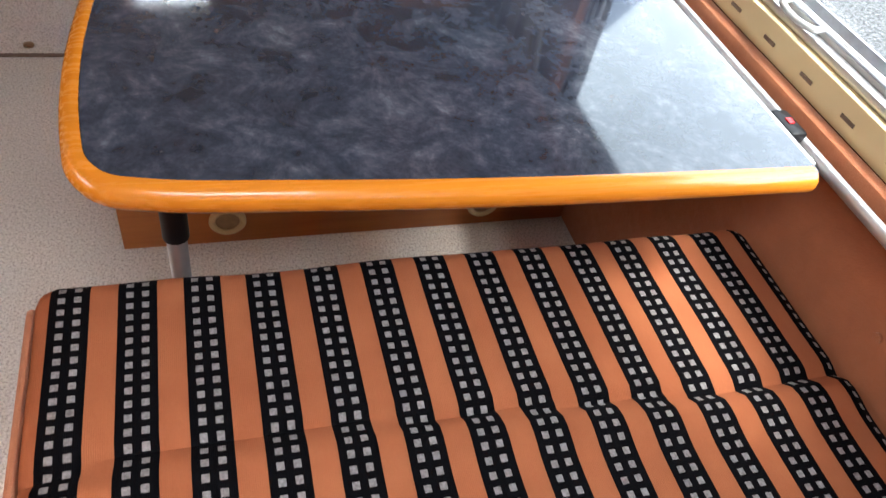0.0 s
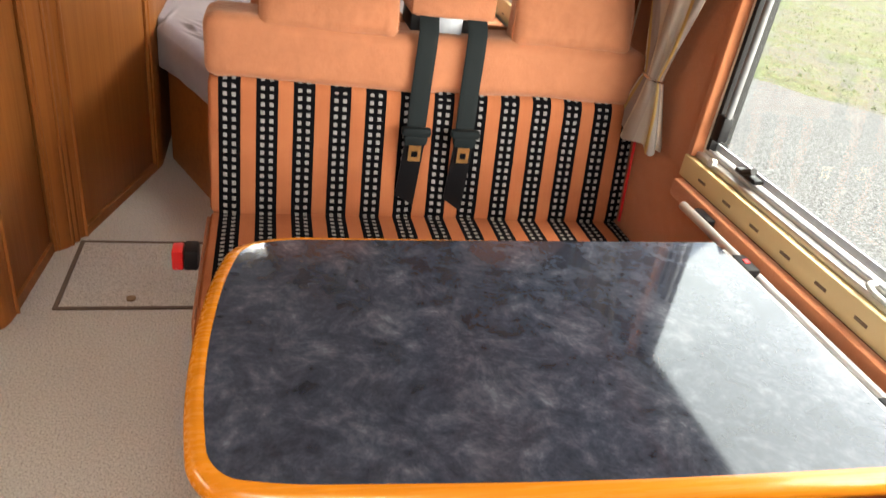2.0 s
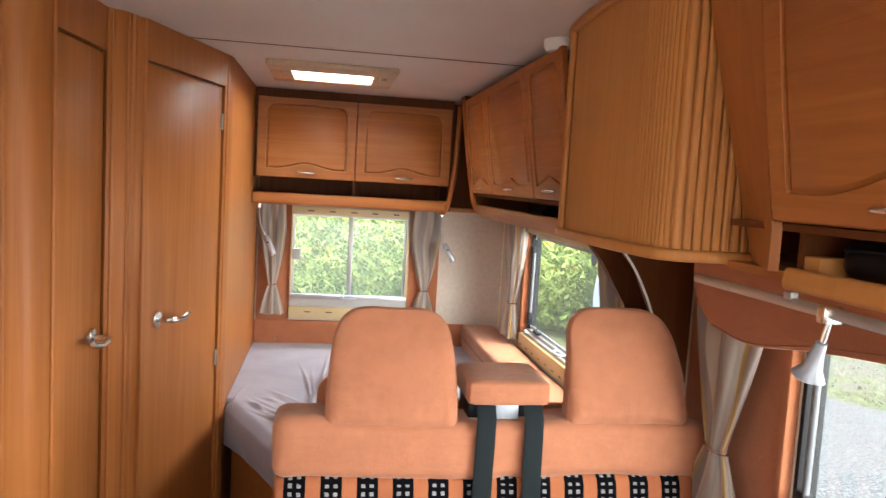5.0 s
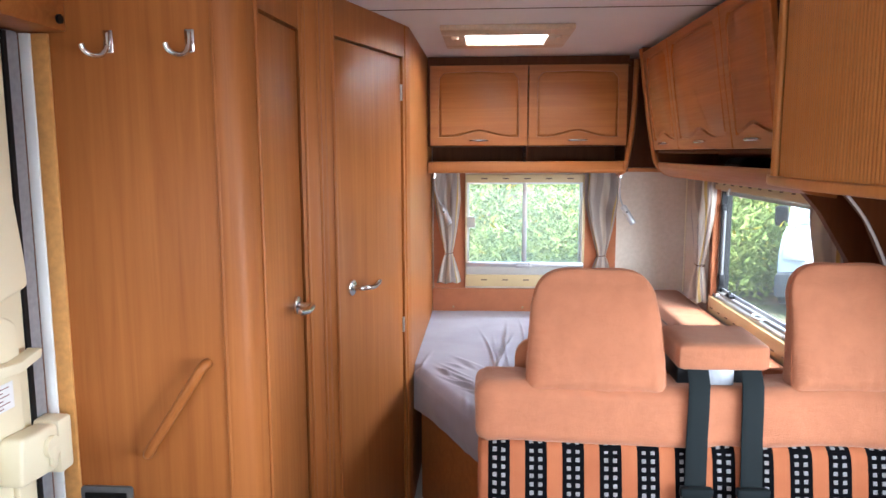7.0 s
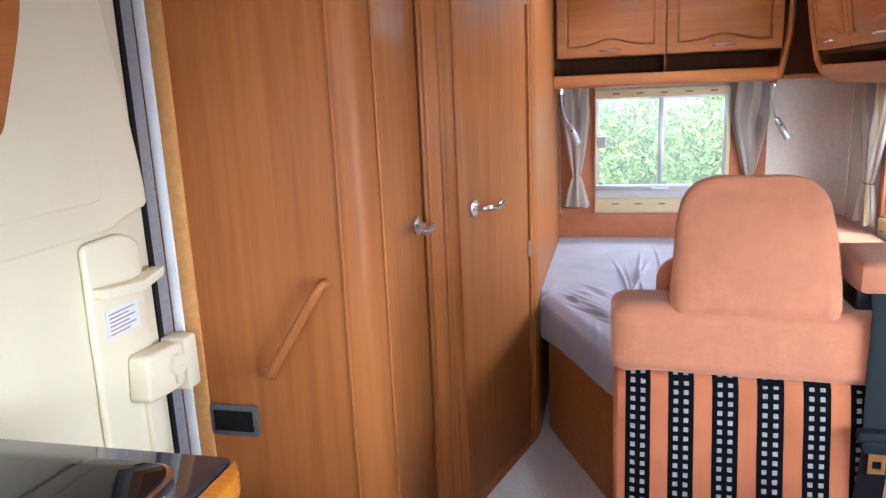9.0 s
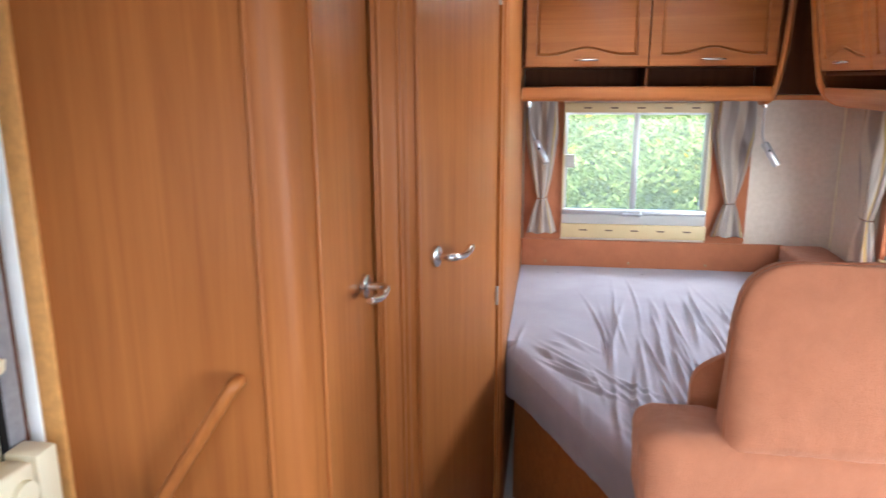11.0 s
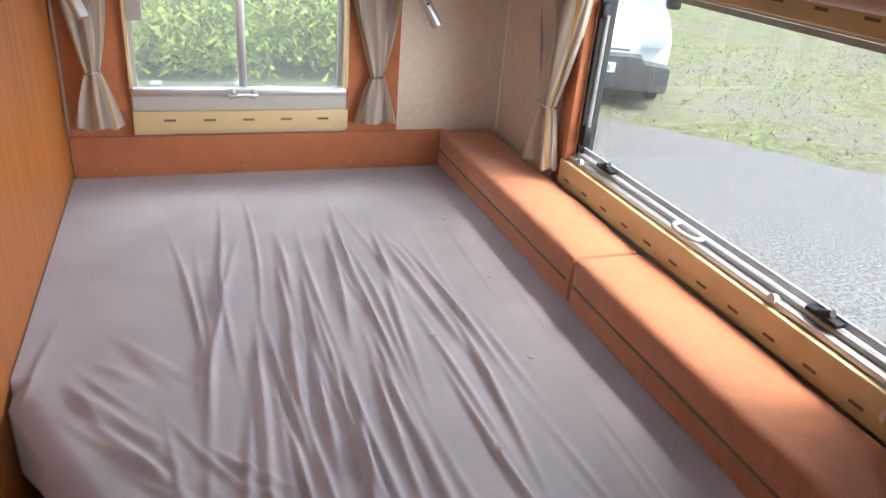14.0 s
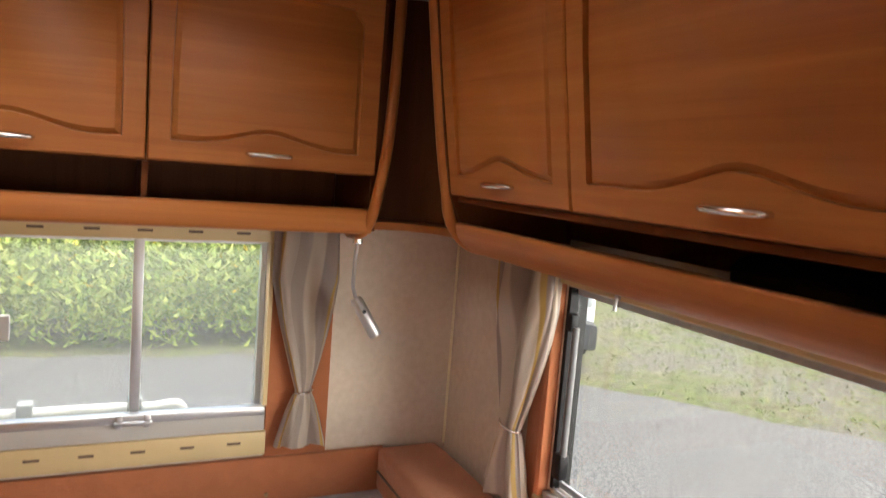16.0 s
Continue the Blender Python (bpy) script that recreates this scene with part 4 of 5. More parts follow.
part("lower_cushion", bm, "stripe", rear, "striped lower back cushion", stripes)
bm = pad(0.078, 1.168, 2.062, 2.205, 0.806, 0.944, 0.03, 0.004, 4.0, 40)
for v in bm.verts:
    v.co.y += (v.co.z - 0.80) * 0.12
    v.co.z += 0.004 * math.sin(v.co.x * 9) + (0.006 if v.co.z > 0.9 and v.co.x < 0.2 else 0)
    v.co.y += 0.006 * math.exp(-((v.co.x - 0.64) / 0.012) ** 2) + 0.003 * math.exp(-((v.co.x - 0.36) / 0.01) ** 2) * (1 if v.co.z < 0.87 else 0)
part("upper_roll", bm, "suede", rear, "plain salmon suede roll")
part("backboard", extrude(rounded([(0.175, 0.50), (1.14, 0.50), (1.14, 0.93), (1.10, 0.94), (0.55, 0.94), (0.48, 1.02), (0.24, 1.03), (0.175, 0.99)], 0.03), "y", 2.250, 2.268, 0.003), "suede_wall", rear, "salmon cloth backboard")
part("edge_piping", tube([(1.166, 2.012, 0.50), (1.166, 2.06, 0.80)], 0.004, 8), "red", rear, "red piping")

fb = thing("dinette_bench", "cherry bench with creased salmon and black striped seat cushion", "bench", (0.6, 0.75, 0), "dinette benches")
part("base", box(0.08, 1.172, 0.42, 1.0, 0.0, 0.3535, 0.004), "wood_x", fb)
part("rim", box(0.06, 1.172, 0.42, 1.02, 0.354, 0.3735, 0.004), "wood_x", fb)
bm = pad(0.05, 1.17, 0.44, 1.045, 0.3745, 0.492, 0.03, 0.003, 5.0, 40)
for v in bm.verts:
    if v.co.z > 0.42:
        line = v.co.y - 0.757 - 0.02 * math.sin(v.co.x * 4.2 + 0.3)
        v.co.z -= 0.012 * math.exp(-(line / 0.010) ** 2)
        v.co.z += 0.007 * math.exp(-((line + 0.035) / 0.03) ** 2)
sc = part("seat_cushion", bm, "stripe", fb, "striped seat cushion", lambda co, n: ((co.x - 0.0552) * 1.034, co.y if abs(n.z) > 0.6 else co.y * 0.1 + co.z))
part("side_band", extrude(rounded([(0.45, 0.385), (1.02, 0.385), (1.02, 0.478), (0.45, 0.478)], 0.02), "x", 0.042, 0.0515, 0.004), "suede", sc, "plain salmon side")


def evenly(pts, count):
    """A closed outline cut anew into steps of one length."""
    ring = pts + pts[:1]
    run = [0.0]
    for a, b in zip(ring, ring[1:]):
        run.append(run[-1] + math.dist(a, b))
    at = [run[-1] * k / count for k in range(count)]
    return list(zip(np.interp(at, run, [p[0] for p in ring]).tolist(), np.interp(at, run, [p[1] for p in ring]).tolist()))


def headrest(xa, xb, ta, tb, z0, z1, seed):
    """A padded headrest: bottom xa..xb, top ta..tb."""
    h = thing("headrest", "tall salmon suede headrest on the dinette backrest", "headrest", ((xa + xb) / 2, 2.12, z0), "headrests")
    out = rounded([(xa, z0), (xb, z0), (xb - 0.005, z0 + 0.13), (tb, z1), (ta, z1), (xa + 0.005, z0 + 0.13)], [0.02, 0.02, 0.1, 0.075, 0.075, 0.1], 7)
    out = evenly(out, 110)
    n = len(out)
    cx, cz = (xa + xb) / 2, (z0 + z1) / 2
    bm = bmesh.new()
    rings = []
    for t in [k / 14 for k in range(15)]:
        inset = 0.030 * (max(0, abs(t - 0.5) * 2 - 0.55) / 0.45) ** 2.2
        ring = []
        for px, pz in out:
            d = Vector((px - cx, pz - cz))
            d = d * (1 - inset / d.length)
            yy = 2.078 + (pz - z0) * 0.22 + 0.088 * t * (1 - 0.55 * (pz - z0) / (z1 - z0))
            ring.append(bm.verts.new((cx + d.x, yy, cz + d.y)))
        rings.append(ring)
    for a in range(14):
        for i in range(n):
            j = (i + 1) % n
            bm.faces.new((rings[a][i], rings[a][j], rings[a + 1][j], rings[a + 1][i]))
    for ring, puff in ((rings[0], -0.010), (rings[-1], 0.010)):
        last = ring
        for k in (0.97, 0.93, 0.88, 0.82, 0.74, 0.64, 0.5, 0.35, 0.16):
            cur = []
            for v in ring:
                d = Vector((v.co.x - cx, v.co.z - cz)) * k
                cur.append(bm.verts.new((cx + d.x, v.co.y + puff * (1 - k * k) + (cz + d.y - v.co.z) * 0.22, cz + d.y)))
            for i in range(n):
                j = (i + 1) % n
                bm.faces.new((last[i], last[j], cur[j], cur[i]))
            last = cur
        bm.faces.new(last)
    bmesh.ops.recalc_face_normals(bm, faces=list(bm.faces))
    half = (xb - xa) / 2
    for v in bm.verts:
        rim = math.exp(-((abs(v.co.x - cx) - half * 0.88) / 0.045) ** 2)
        pull = noise.noise(Vector((v.co.x * 9, seed, v.co.z * 75)))
        low = math.exp(-((v.co.z - z0 - 0.02) / 0.03) ** 2) * noise.noise(Vector((v.co.x * 60, seed + 4, v.co.z * 8)))
        v.co.y += 0.0042 * rim * pull + 0.003 * low
    part("cover", wobble(bm, 0.003, 14.0, seed), "suede", h, "", None, 60)
    seam = [(px, 2.078 + 0.018 + (pz - z0) * 0.22, pz) for px, pz in out]
    part("seam", tube([(cx + (p[0] - cx) * 1.002, p[1], cz + (p[2] - cz) * 1.002) for p in seam], 0.0016, 6, True), "suede_wall", h)


headrest(0.195, 0.514, 0.220, 0.482, 0.926, 1.205, 0.0)
headrest(0.792, 1.108, 0.792, 1.045, 0.936, 1.220, 3.0)

arm = thing("belt_housing", "salmon padded belt housing between the headrests", "belt housing", (0.64, 2.12, 0.99))
part("cover", pad(0.535, 0.742, 2.085, 2.29, 0.982, 1.045, 0.016, 0.002, 7.0, 10), "suede", arm)
part("support", box(0.545, 0.725, 2.13, 2.249, 0.940, 0.9825, 0.004), "black", arm, "black steel support")
part("plate", box(0.60, 0.665, 2.10, 2.129, 0.947, 0.990, 0.002), "alu_grey", arm)


def belt(x, lean):
    b = thing("seat_belt", "grey seat belt hanging over the striped backrest with its tongue", "seat belt", (x, 2.03, 0.5), "seat belts")
    pts = [(2.10, 0.992), (2.070, 0.955), (2.060, 0.90), (2.054, 0.84), (2.046, 0.80), (2.036, 0.745), (2.032, 0.725)]
    bm = bmesh.new()
    rows = []
    for k, (y, z) in enumerate(pts):
        rows.append([bm.verts.new((x + dx + lean * (1.0 - z), y - off, z)) for dx, off in ((-0.0235, 0.0), (-0.012, 0.003), (0.0, 0.0005), (0.012, 0.003), (0.0235, 0.0), (0.0235, -0.003), (-0.0235, -0.003))])
    for a, c2 in zip(rows, rows[1:]):
        for i in range(7):
            bm.faces.new((a[i], a[(i + 1) % 7], c2[(i + 1) % 7], c2[i]))
    bmesh.ops.recalc_face_normals(bm, faces=list(bm.faces))
    part("webbing", bm, "belt", b, "grey-green webbing", None, 60)
    xx = x + lean * 0.3
    part("slider", box(xx - 0.036, xx + 0.036, 2.010, 2.032, 0.716, 0.738, 0.006), "belt", b, "dark plastic slider")
    part("tongue_grip", extrude(rounded([(xx - 0.026, 0.694), (xx + 0.026, 0.694), (xx + 0.030, 0.718), (xx - 0.030, 0.718)], 0.008), "y", 2.010, 2.028, 0.003), "belt", b)
    part("tongue", join(box(xx - 0.015, xx - 0.008, 2.011, 2.014, 0.654, 0.696), box(xx + 0.008, xx + 0.015, 2.011, 2.014, 0.654, 0.696), box(xx - 0.008, xx + 0.008, 2.011, 2.014, 0.680, 0.696), box(xx - 0.008, xx + 0.008, 2.011, 2.014, 0.654, 0.664)), "brass_bright", b, "brass-coloured tongue")
    part("lower_webbing", extrude([(xx - 0.024, 0.71), (xx + 0.024, 0.71), (xx + 0.026 + lean * 0.3, 0.492), (xx - 0.026 + lean * 0.3, 0.492)], "y", 2.0185, 2.0225), "black", b, "black lower strap")


belt(0.583, -0.05)
belt(0.70, -0.03)

buckle = thing("belt_buckle", "red and black belt buckle beside the bench", "buckle", (0.06, 1.80, 0.42))
part("housing", box(0.050, 0.080, 1.765, 1.815, 0.488, 0.536, 0.006), "black", buckle)
part("button", box(0.026, 0.0495, 1.77, 1.812, 0.486, 0.532, 0.004), "red", buckle, "red push button")

# table
TZ = 0.742
outline = [(1.070, 0.905), (1.070, 1.485), (0.245, 1.485), (0.170, 1.457), (0.144, 1.35), (0.131, 1.20), (0.133, 1.08), (0.144, 0.990), (0.172, 0.955), (0.245, 0.940), (0.60, 0.915)]
outline = rounded(outline, [0.004, 0.004, 0.07, 0.05, 0.1, 0.1, 0.1, 0.05, 0.03, 0.05, 0.2], 6)


def grown(pts, k):
    """The outline moved outwards by k."""
    out, n = [], len(pts)
    area = sum(pts[i - 1][0] * pts[i][1] - pts[i][0] * pts[i - 1][1] for i in range(n))
    sgn = 1 if area > 0 else -1
    for i in range(n):
        t = Vector(pts[(i + 1) % n]) - Vector(pts[i - 1])
        t = t.normalized() if t.length else Vector((1, 0))
        out.append((pts[i][0] + sgn * t.y * k, pts[i][1] - sgn * t.x * k))
    return out


table = thing("dinette_table", "dinette table with dark slate top and rounded honey wood edge", "table", (0.62, 1.2, 0))
inner = [p if p[0] > 1.05 else q for p, q in zip(outline, grown(outline, -0.013))]
part("tabletop", extrude(inner, "z", TZ - 0.026, TZ, 0.0006, 1), "slate", table, "mottled dark slate laminate")
bm = bmesh.new()
prof = [(-0.0125, 0.0005), (-0.006, 0.0012), (0.002, -0.001), (0.009, -0.008), (0.011, -0.017), (0.009, -0.026), (0.002, -0.035), (-0.008, -0.0375), (-0.0125, -0.0375)]
rings = []
for k, dz in prof:
    ring = []
    for o, p, q in zip(outline, grown(outline, k), grown(outline, min(k, -0.005))):
        far = min(1.0, max(0.0, (o[1] - 1.44) / 0.04))
        ring.append(bm.verts.new((min(p[0] + (q[0] - p[0]) * far, 1.070), p[1] + (q[1] - p[1]) * far, TZ + dz - 0.002 * far)))
    rings.append(ring)
n = len(outline)
for a in range(len(rings)):
    b2 = rings[(a + 1) % len(rings)]
    for i in range(n):
        j = (i + 1) % n
        if outline[i][0] > 1.06 and outline[j][0] > 1.06:
            continue
        bm.faces.new((rings[a][i], rings[a][j], b2[j], b2[i]))
bmesh.ops.recalc_face_normals(bm, faces=list(bm.faces))
part("edge", bm, "varnish", table, "thick rounded honey-coloured wood edge", None, 60)
part("underside", extrude([(p[0] + (0.62 - p[0]) * 0.1, p[1] + (1.2 - p[1]) * 0.1) for p in inner], "z", TZ - 0.034, TZ - 0.0262), "wood_x", table)
leg = part("leg", tube([(0.232, 1.06, 0.006), (0.232, 1.06, 0.70)], 0.0135, 18), "alu", table, "grey aluminium leg")
part("leg_joint", tube([(0.232, 1.06, 0.545), (0.232, 1.06, 0.608)], 0.0175, 18), "black", leg, "black plastic joint")
part("leg_socket", tube([(0.232, 1.06, 0.66), (0.232, 1.06, 0.707)], 0.013, 14), "alu", leg)
part("leg_foot", tube([(0.232, 1.06, 0.0), (0.232, 1.06, 0.03)], 0.02, 18), "black", leg)
part("hook_rail", box(1.0705, 1.088, 0.93, 1.47, TZ - 0.03, TZ - 0.006, 0.003), "alu", table)
for y in (1.02, 1.42):
    cl = part("wall_clip", box(1.086, 1.116, y - 0.03, y + 0.03, TZ - 0.034, TZ - 0.004, 0.005), "black", table, "black clip on the wall rail")
    part("clip_mark", box(1.096, 1.106, y - 0.006, y + 0.006, TZ - 0.0038, TZ - 0.002), "red", cl)
rail = thing("table_rail", "grey aluminium table rail along the wall lining", "rail", (1.12, 1.0, 0.70))
part("bar", tube([(1.118, 1.69, TZ - 0.024), (1.118, -0.4, TZ - 0.024)], 0.010, 14), "alu", rail)
part("bracket", box(1.126, 1.146, 1.60, 1.66, TZ - 0.034, TZ - 0.014, 0.003), "black", rail)
part("bracket", box(1.126, 1.146, 0.2, 0.26, TZ - 0.034, TZ - 0.014, 0.003), "black", rail)
structure("lining_ledge", box(1.146, 1.1748, -0.99, 1.80, TZ - 0.05, TZ - 0.006, 0.008), "suede_wall", "salmon cloth ledge behind the table rail", "wall")
screw = thing("wall_screw", "small brown screw cap on the lining", "screw", (1.174, 0.74, 0.57))
part("cap", tube([(1.175, 0.74, 0.566), (1.170, 0.74, 0.566)], 0.008, 12), "suede_wall", screw)


# ---- wall cupboards ----
def bow(handle_parent, a, b, out, label="curved steel pull handle"):
    """A curved pull between a and b that stands out along out."""
    a, b, out = Vector(a), Vector(b), Vector(out)
    pts = arc([a, a + out * 0.018 + (b - a) * 0.05, a.lerp(b, 0.35) + out * 0.026, a.lerp(b, 0.65) + out * 0.026, b + out * 0.018 - (b - a) * 0.05, b], 5)
    n = len(pts)
    part("handle", tube(pts, [0.0036 + 0.0016 * math.sin(math.pi * k / (n - 1)) for k in range(n)], 10), "chrome", handle_parent, label)


def door_panel(to_world, w, h, hump, thick=0.018):
    """A cupboard door: a slab with a sunk field whose lower edge waves round the handle. to_world(u, v, d)."""
    m = 0.043
    low = []
    for k in range(25):
        t = k / 24
        u = m + (w - 2 * m) * t
        d = (u - hump) / 0.10
        v = m + 0.002 + 0.026 * math.exp(-d * d * 1.6) - 0.004 * math.exp(-(abs(d) - 1.6) ** 2 * 3)
        low.append((u, v))
    field = rounded(low[:1], 0) + low[1:-1] + [low[-1]]
    inner = field + [(w - m, h * 0.5), (w - m - 0.004, h - m - 0.02), (w - m - 0.03, h - m + 0.008), (w * 0.5, h - m + 0.014), (m + 0.03, h - m + 0.008), (m + 0.004, h - m - 0.02), (m, h * 0.5)]
    bm = bmesh.new()
    n = len(inner)

    def outer(p):
        cx, cy = w / 2, h / 2
        dx, dy = p[0] - cx, p[1] - cy
        s = min((w / 2) / abs(dx) if dx else 1e9, (h / 2) / abs(dy) if dy else 1e9)
        return (cx + dx * s, cy + dy * s)

    o = [outer(p) for p in inner]
    for c in ((0, 0), (w, 0), (w, h), (0, h)):
        k = min(range(n), key=lambda i: (o[i][0] - c[0]) ** 2 + (o[i][1] - c[1]) ** 2)
        o[k] = c

    def shrink(p, k):
        cx, cy = w / 2, h / 2
        return (p[0] + (cx - p[0]) * k / (w / 2), p[1] + (cy - p[1]) * k / (h / 2))

    layers = [(o, 0.0), (o, thick - 0.003), ([shrink(p, 0.003) for p in o], thick), (inner, thick), ([shrink(p, 0.002) for p in inner], thick - 0.009),
              ([shrink(p, 0.0055) for p in inner], thick - 0.009), ([shrink(p, 0.017) for p in inner], thick - 0.001)]
    rings = [[bm.verts.new(to_world(p[0], p[1], d)) for p in ring] for ring, d in layers]
    for a, b in zip(rings, rings[1:]):
        for i in range(n):
            j = (i + 1) % n
            bm.faces.new((a[i], a[j], b[j], b[i]))
    bm.faces.new(rings[0][::-1])
    bm.faces.new(rings[-1])
    bmesh.ops.recalc_face_normals(bm, faces=list(bm.faces))
    return bm


def lean(z):
    """How far a cupboard front comes forward, to -x, above its door's lower edge."""
    return -0.068 * max(0.0, (z - 1.482) / 0.445) ** 0.85


def side_profile(x, back, top):
    """The end of a side cupboard as (x, z): bowed front, open shelf and curled lip."""
    up = [(x + lean(z), z) for z in (1.482, 1.55, 1.62, 1.70, 1.78, 1.86, top)]
    return [(back, 1.372), (x + 0.10, 1.372), (x + 0.045, 1.395), (x + 0.022, 1.44)] + up + [(back, top)]


def shelf_lip(x):
    return rounded([(x + 0.02, 1.425), (x + 0.026, 1.392), (x + 0.062, 1.362), (x + 0.145, 1.350), (x + 0.145, 1.371), (x + 0.062, 1.388), (x + 0.045, 1.425)], [0.006, 0.02, 0.02, 0.004, 0.004, 0.02, 0.006], 4)


def boards(parent, mat, *spans):
    """The plain boards of a cupboard carcass."""
    for sp in spans:
        part("board", box(*sp), mat, parent)


# rear cupboard over the bed head
RY = 4.17
cup = thing("wall_cupboard", "cherry wall cupboard with two doors over the rear window", "cupboard", (0.31, 4.3, 1.37))
# Shelf interior is coloured darker to stand in for its shade.
boards(cup, "wood_shade_joint", (-0.196, 0.802, RY + 0.022, 4.489, 1.503, 1.515), (-0.196, 0.82, RY + 0.03, 4.489, 1.90, 1.915), (-0.196, -0.18, RY + 0.03, 4.489, 1.516, 1.899), (0.803, 0.82, RY + 0.03, 4.489, 1.374, 1.899), (0.305, 0.317, RY + 0.035, 4.489, 1.389, 1.502), (-0.196, 0.802, 4.49, 4.505, 1.372, 1.90))
part("shelf_bottom", box(-0.196, 0.802, RY + 0.03, 4.49, 1.372, 1.388), "wood_x", cup)
rim = part("shelf_rim", extrude(rounded([(RY - 0.004, 1.372), (RY + 0.03, 1.366), (RY + 0.03, 1.428), (RY + 0.006, 1.428)], [0.02, 0.01, 0.006, 0.01]), "x", -0.196, 0.803), "wood_x", cup, "rounded shelf lip")
# Dark strip in place of the shaded gap below the ceiling.
part("top_strip", box(-0.196, 0.82, RY + 0.06, RY + 0.075, 1.91, CEIL - 0.001), "wood_shade_joint", cup)
for k, (a, b) in enumerate(((-0.182, 0.309), (0.313, 0.803))):
    d = part("door", door_panel(lambda u, v, t, a=a: (a + u, RY + 0.02 - t, 1.507 + v), b - a, 0.398, (b - a) * 0.5), "wood_x", cup)
    bow(d, ((a + b) / 2 - 0.048, RY + 0.003, 1.533), ((a + b) / 2 + 0.048, RY + 0.003, 1.533), (0, -1, 0))
part("end_trim", tube(arc([(0.843, RY + 0.012, 1.925), (0.838, RY + 0.004, 1.75), (0.828, RY - 0.002, 1.58), (0.813, RY - 0.002, 1.47), (0.800, RY + 0.006, 1.40), (0.785, RY + 0.03, 1.368), (0.785, RY + 0.11, 1.362)], 6), 0.0135, 10), "wood_v", cup, "rounded end trim")

# side cupboard over the bed window
SX = 0.885
side = thing("wall_cupboard", "long cherry wall cupboard with three doors over the bed", "cupboard", (1.06, 3.35, 1.37))
# Inside boards carry the open shelf's shade in their colour.
boards(side, "wood_shade_joint", (SX + 0.022, 1.184, 2.45, 3.938, 1.467, 1.479), (SX, 1.184, 2.45, 3.938, 1.925, CEIL - 0.004), (1.185, 1.2, 2.45, 3.938, 1.40, CEIL - 0.004))
part("shelf_bottom", box(SX + 0.06, 1.184, 2.45, 3.938, 1.374, 1.388), "wood_shade_joint", side)
part("shelf_rim", extrude(shelf_lip(SX), "y", 2.45, 3.938), "wood_y", side, "rounded shelf lip")
part("end_panel", extrude(side_profile(SX + 0.004, 1.2, CEIL - 0.004), "y", 3.939, 3.954), "wood_shade_joint", side)
EDGES = (3.935, 3.50, 2.85, 2.45)
for k in range(3):
    a, b = EDGES[k] - 0.002, EDGES[k + 1] + 0.002
    w = a - b
    d = part("door", door_panel(lambda u, v, t, a=a: (SX + 0.02 - t + lean(1.482 + v), a - u, 1.482 + v), w, 0.445, w * 0.5), "wood_y", side)
    bow(d, (SX + 0.001, (a + b) / 2 + 0.048, 1.510), (SX + 0.001, (a + b) / 2 - 0.048, 1.510), (-1, 0, 0))
part("end_trim", tube(arc([(SX + lean(z) + 0.004, 3.957, z) for z in (1.945, 1.86, 1.76, 1.66, 1.56, 1.482)] + [(SX + 0.012, 3.957, 1.44), (SX + 0.034, 3.957, 1.40), (SX + 0.075, 3.957, 1.372), (SX + 0.14, 3.957, 1.362)], 4), 0.0125, 10), "wood_v", side, "rounded end trim")
case = thing("storage_pouch", "black pouch lying on the open shelf", "pouch", (1.08, 3.2, 1.3885))
part("bag", pad(1.0, 1.16, 3.08, 3.30, 1.3885, 1.451, 0.03, 0.004, 9.0, 8), "black", case)
part("zip", tube([(0.997, 3.10, 1.431), (0.997, 3.28, 1.431)], 0.003, 8), "rubber", case)

# curved corner piece between the two cupboards
corner = [(0.822, 4.36), (0.88, 4.352), (0.94, 4.33), (0.99, 4.295), (1.03, 4.245), (1.06, 4.18), (1.075, 4.10), (1.078, 3.945), (1.2, 3.945), (1.2, 4.505), (0.822, 4.505)]
# Set-back corner: its shade is put in by the darker cherry.
structure("corner_panel", extrude(corner, "z", 1.392, CEIL - 0.002), "wood_shade_joint", "concave cherry corner panel with shade in its colour", "panel")
lip = [(0.81, 4.255), (0.87, 4.285), (0.93, 4.275), (0.98, 4.23), (1.0, 4.16), (0.985, 4.06), (0.96, 3.945), (1.2, 3.945), (1.2, 4.505), (0.81, 4.505)]
structure("corner_shelf", extrude(lip, "z", 1.370, 1.391, 0.004), "wood_x", "curved cherry shelf edge in the corner", "shelf")

# roller-shutter corner cupboard
tam = thing("roller_cupboard", "rounded cherry cupboard with ribbed roller shutter", "cupboard", (1.0, 2.2, 1.38))
plan = arc([(0.855, 2.44, 0), (0.813, 2.31, 0), (0.792, 2.06, 0), (0.795, 1.86, 0), (0.806, 1.745, 0), (0.822, 1.70, 0), (0.86, 1.682, 0), (0.92, 1.676, 0), (1.0, 1.672, 0)], 10)
plan = [(p.x, p.y) for p in plan]
part("carcass", extrude([(x + 0.014, y + 0.006) for x, y in plan] + [(1.2, 1.68), (1.2, 2.445)], "z", 1.416, CEIL - 0.006), "wood_v", tam)
base = [(x - 0.016, y - 0.004) for x, y in plan]
base = base[:1] + base
part("bottom_board", extrude(base + [(1.2, 1.67), (1.2, 2.446)], "z", 1.391, 1.4145, 0.007, 3), "slat_wood", tam, "rounded bottom board")
part("top_board", extrude(base + [(1.2, 1.67), (1.2, 2.446)], "z", CEIL - 0.026, CEIL - 0.002, 0.007, 3), "slat_wood", tam)
lengths = [0.0]
for a, b in zip(plan, plan[1:]):
    lengths.append(lengths[-1] + math.dist(a, b))


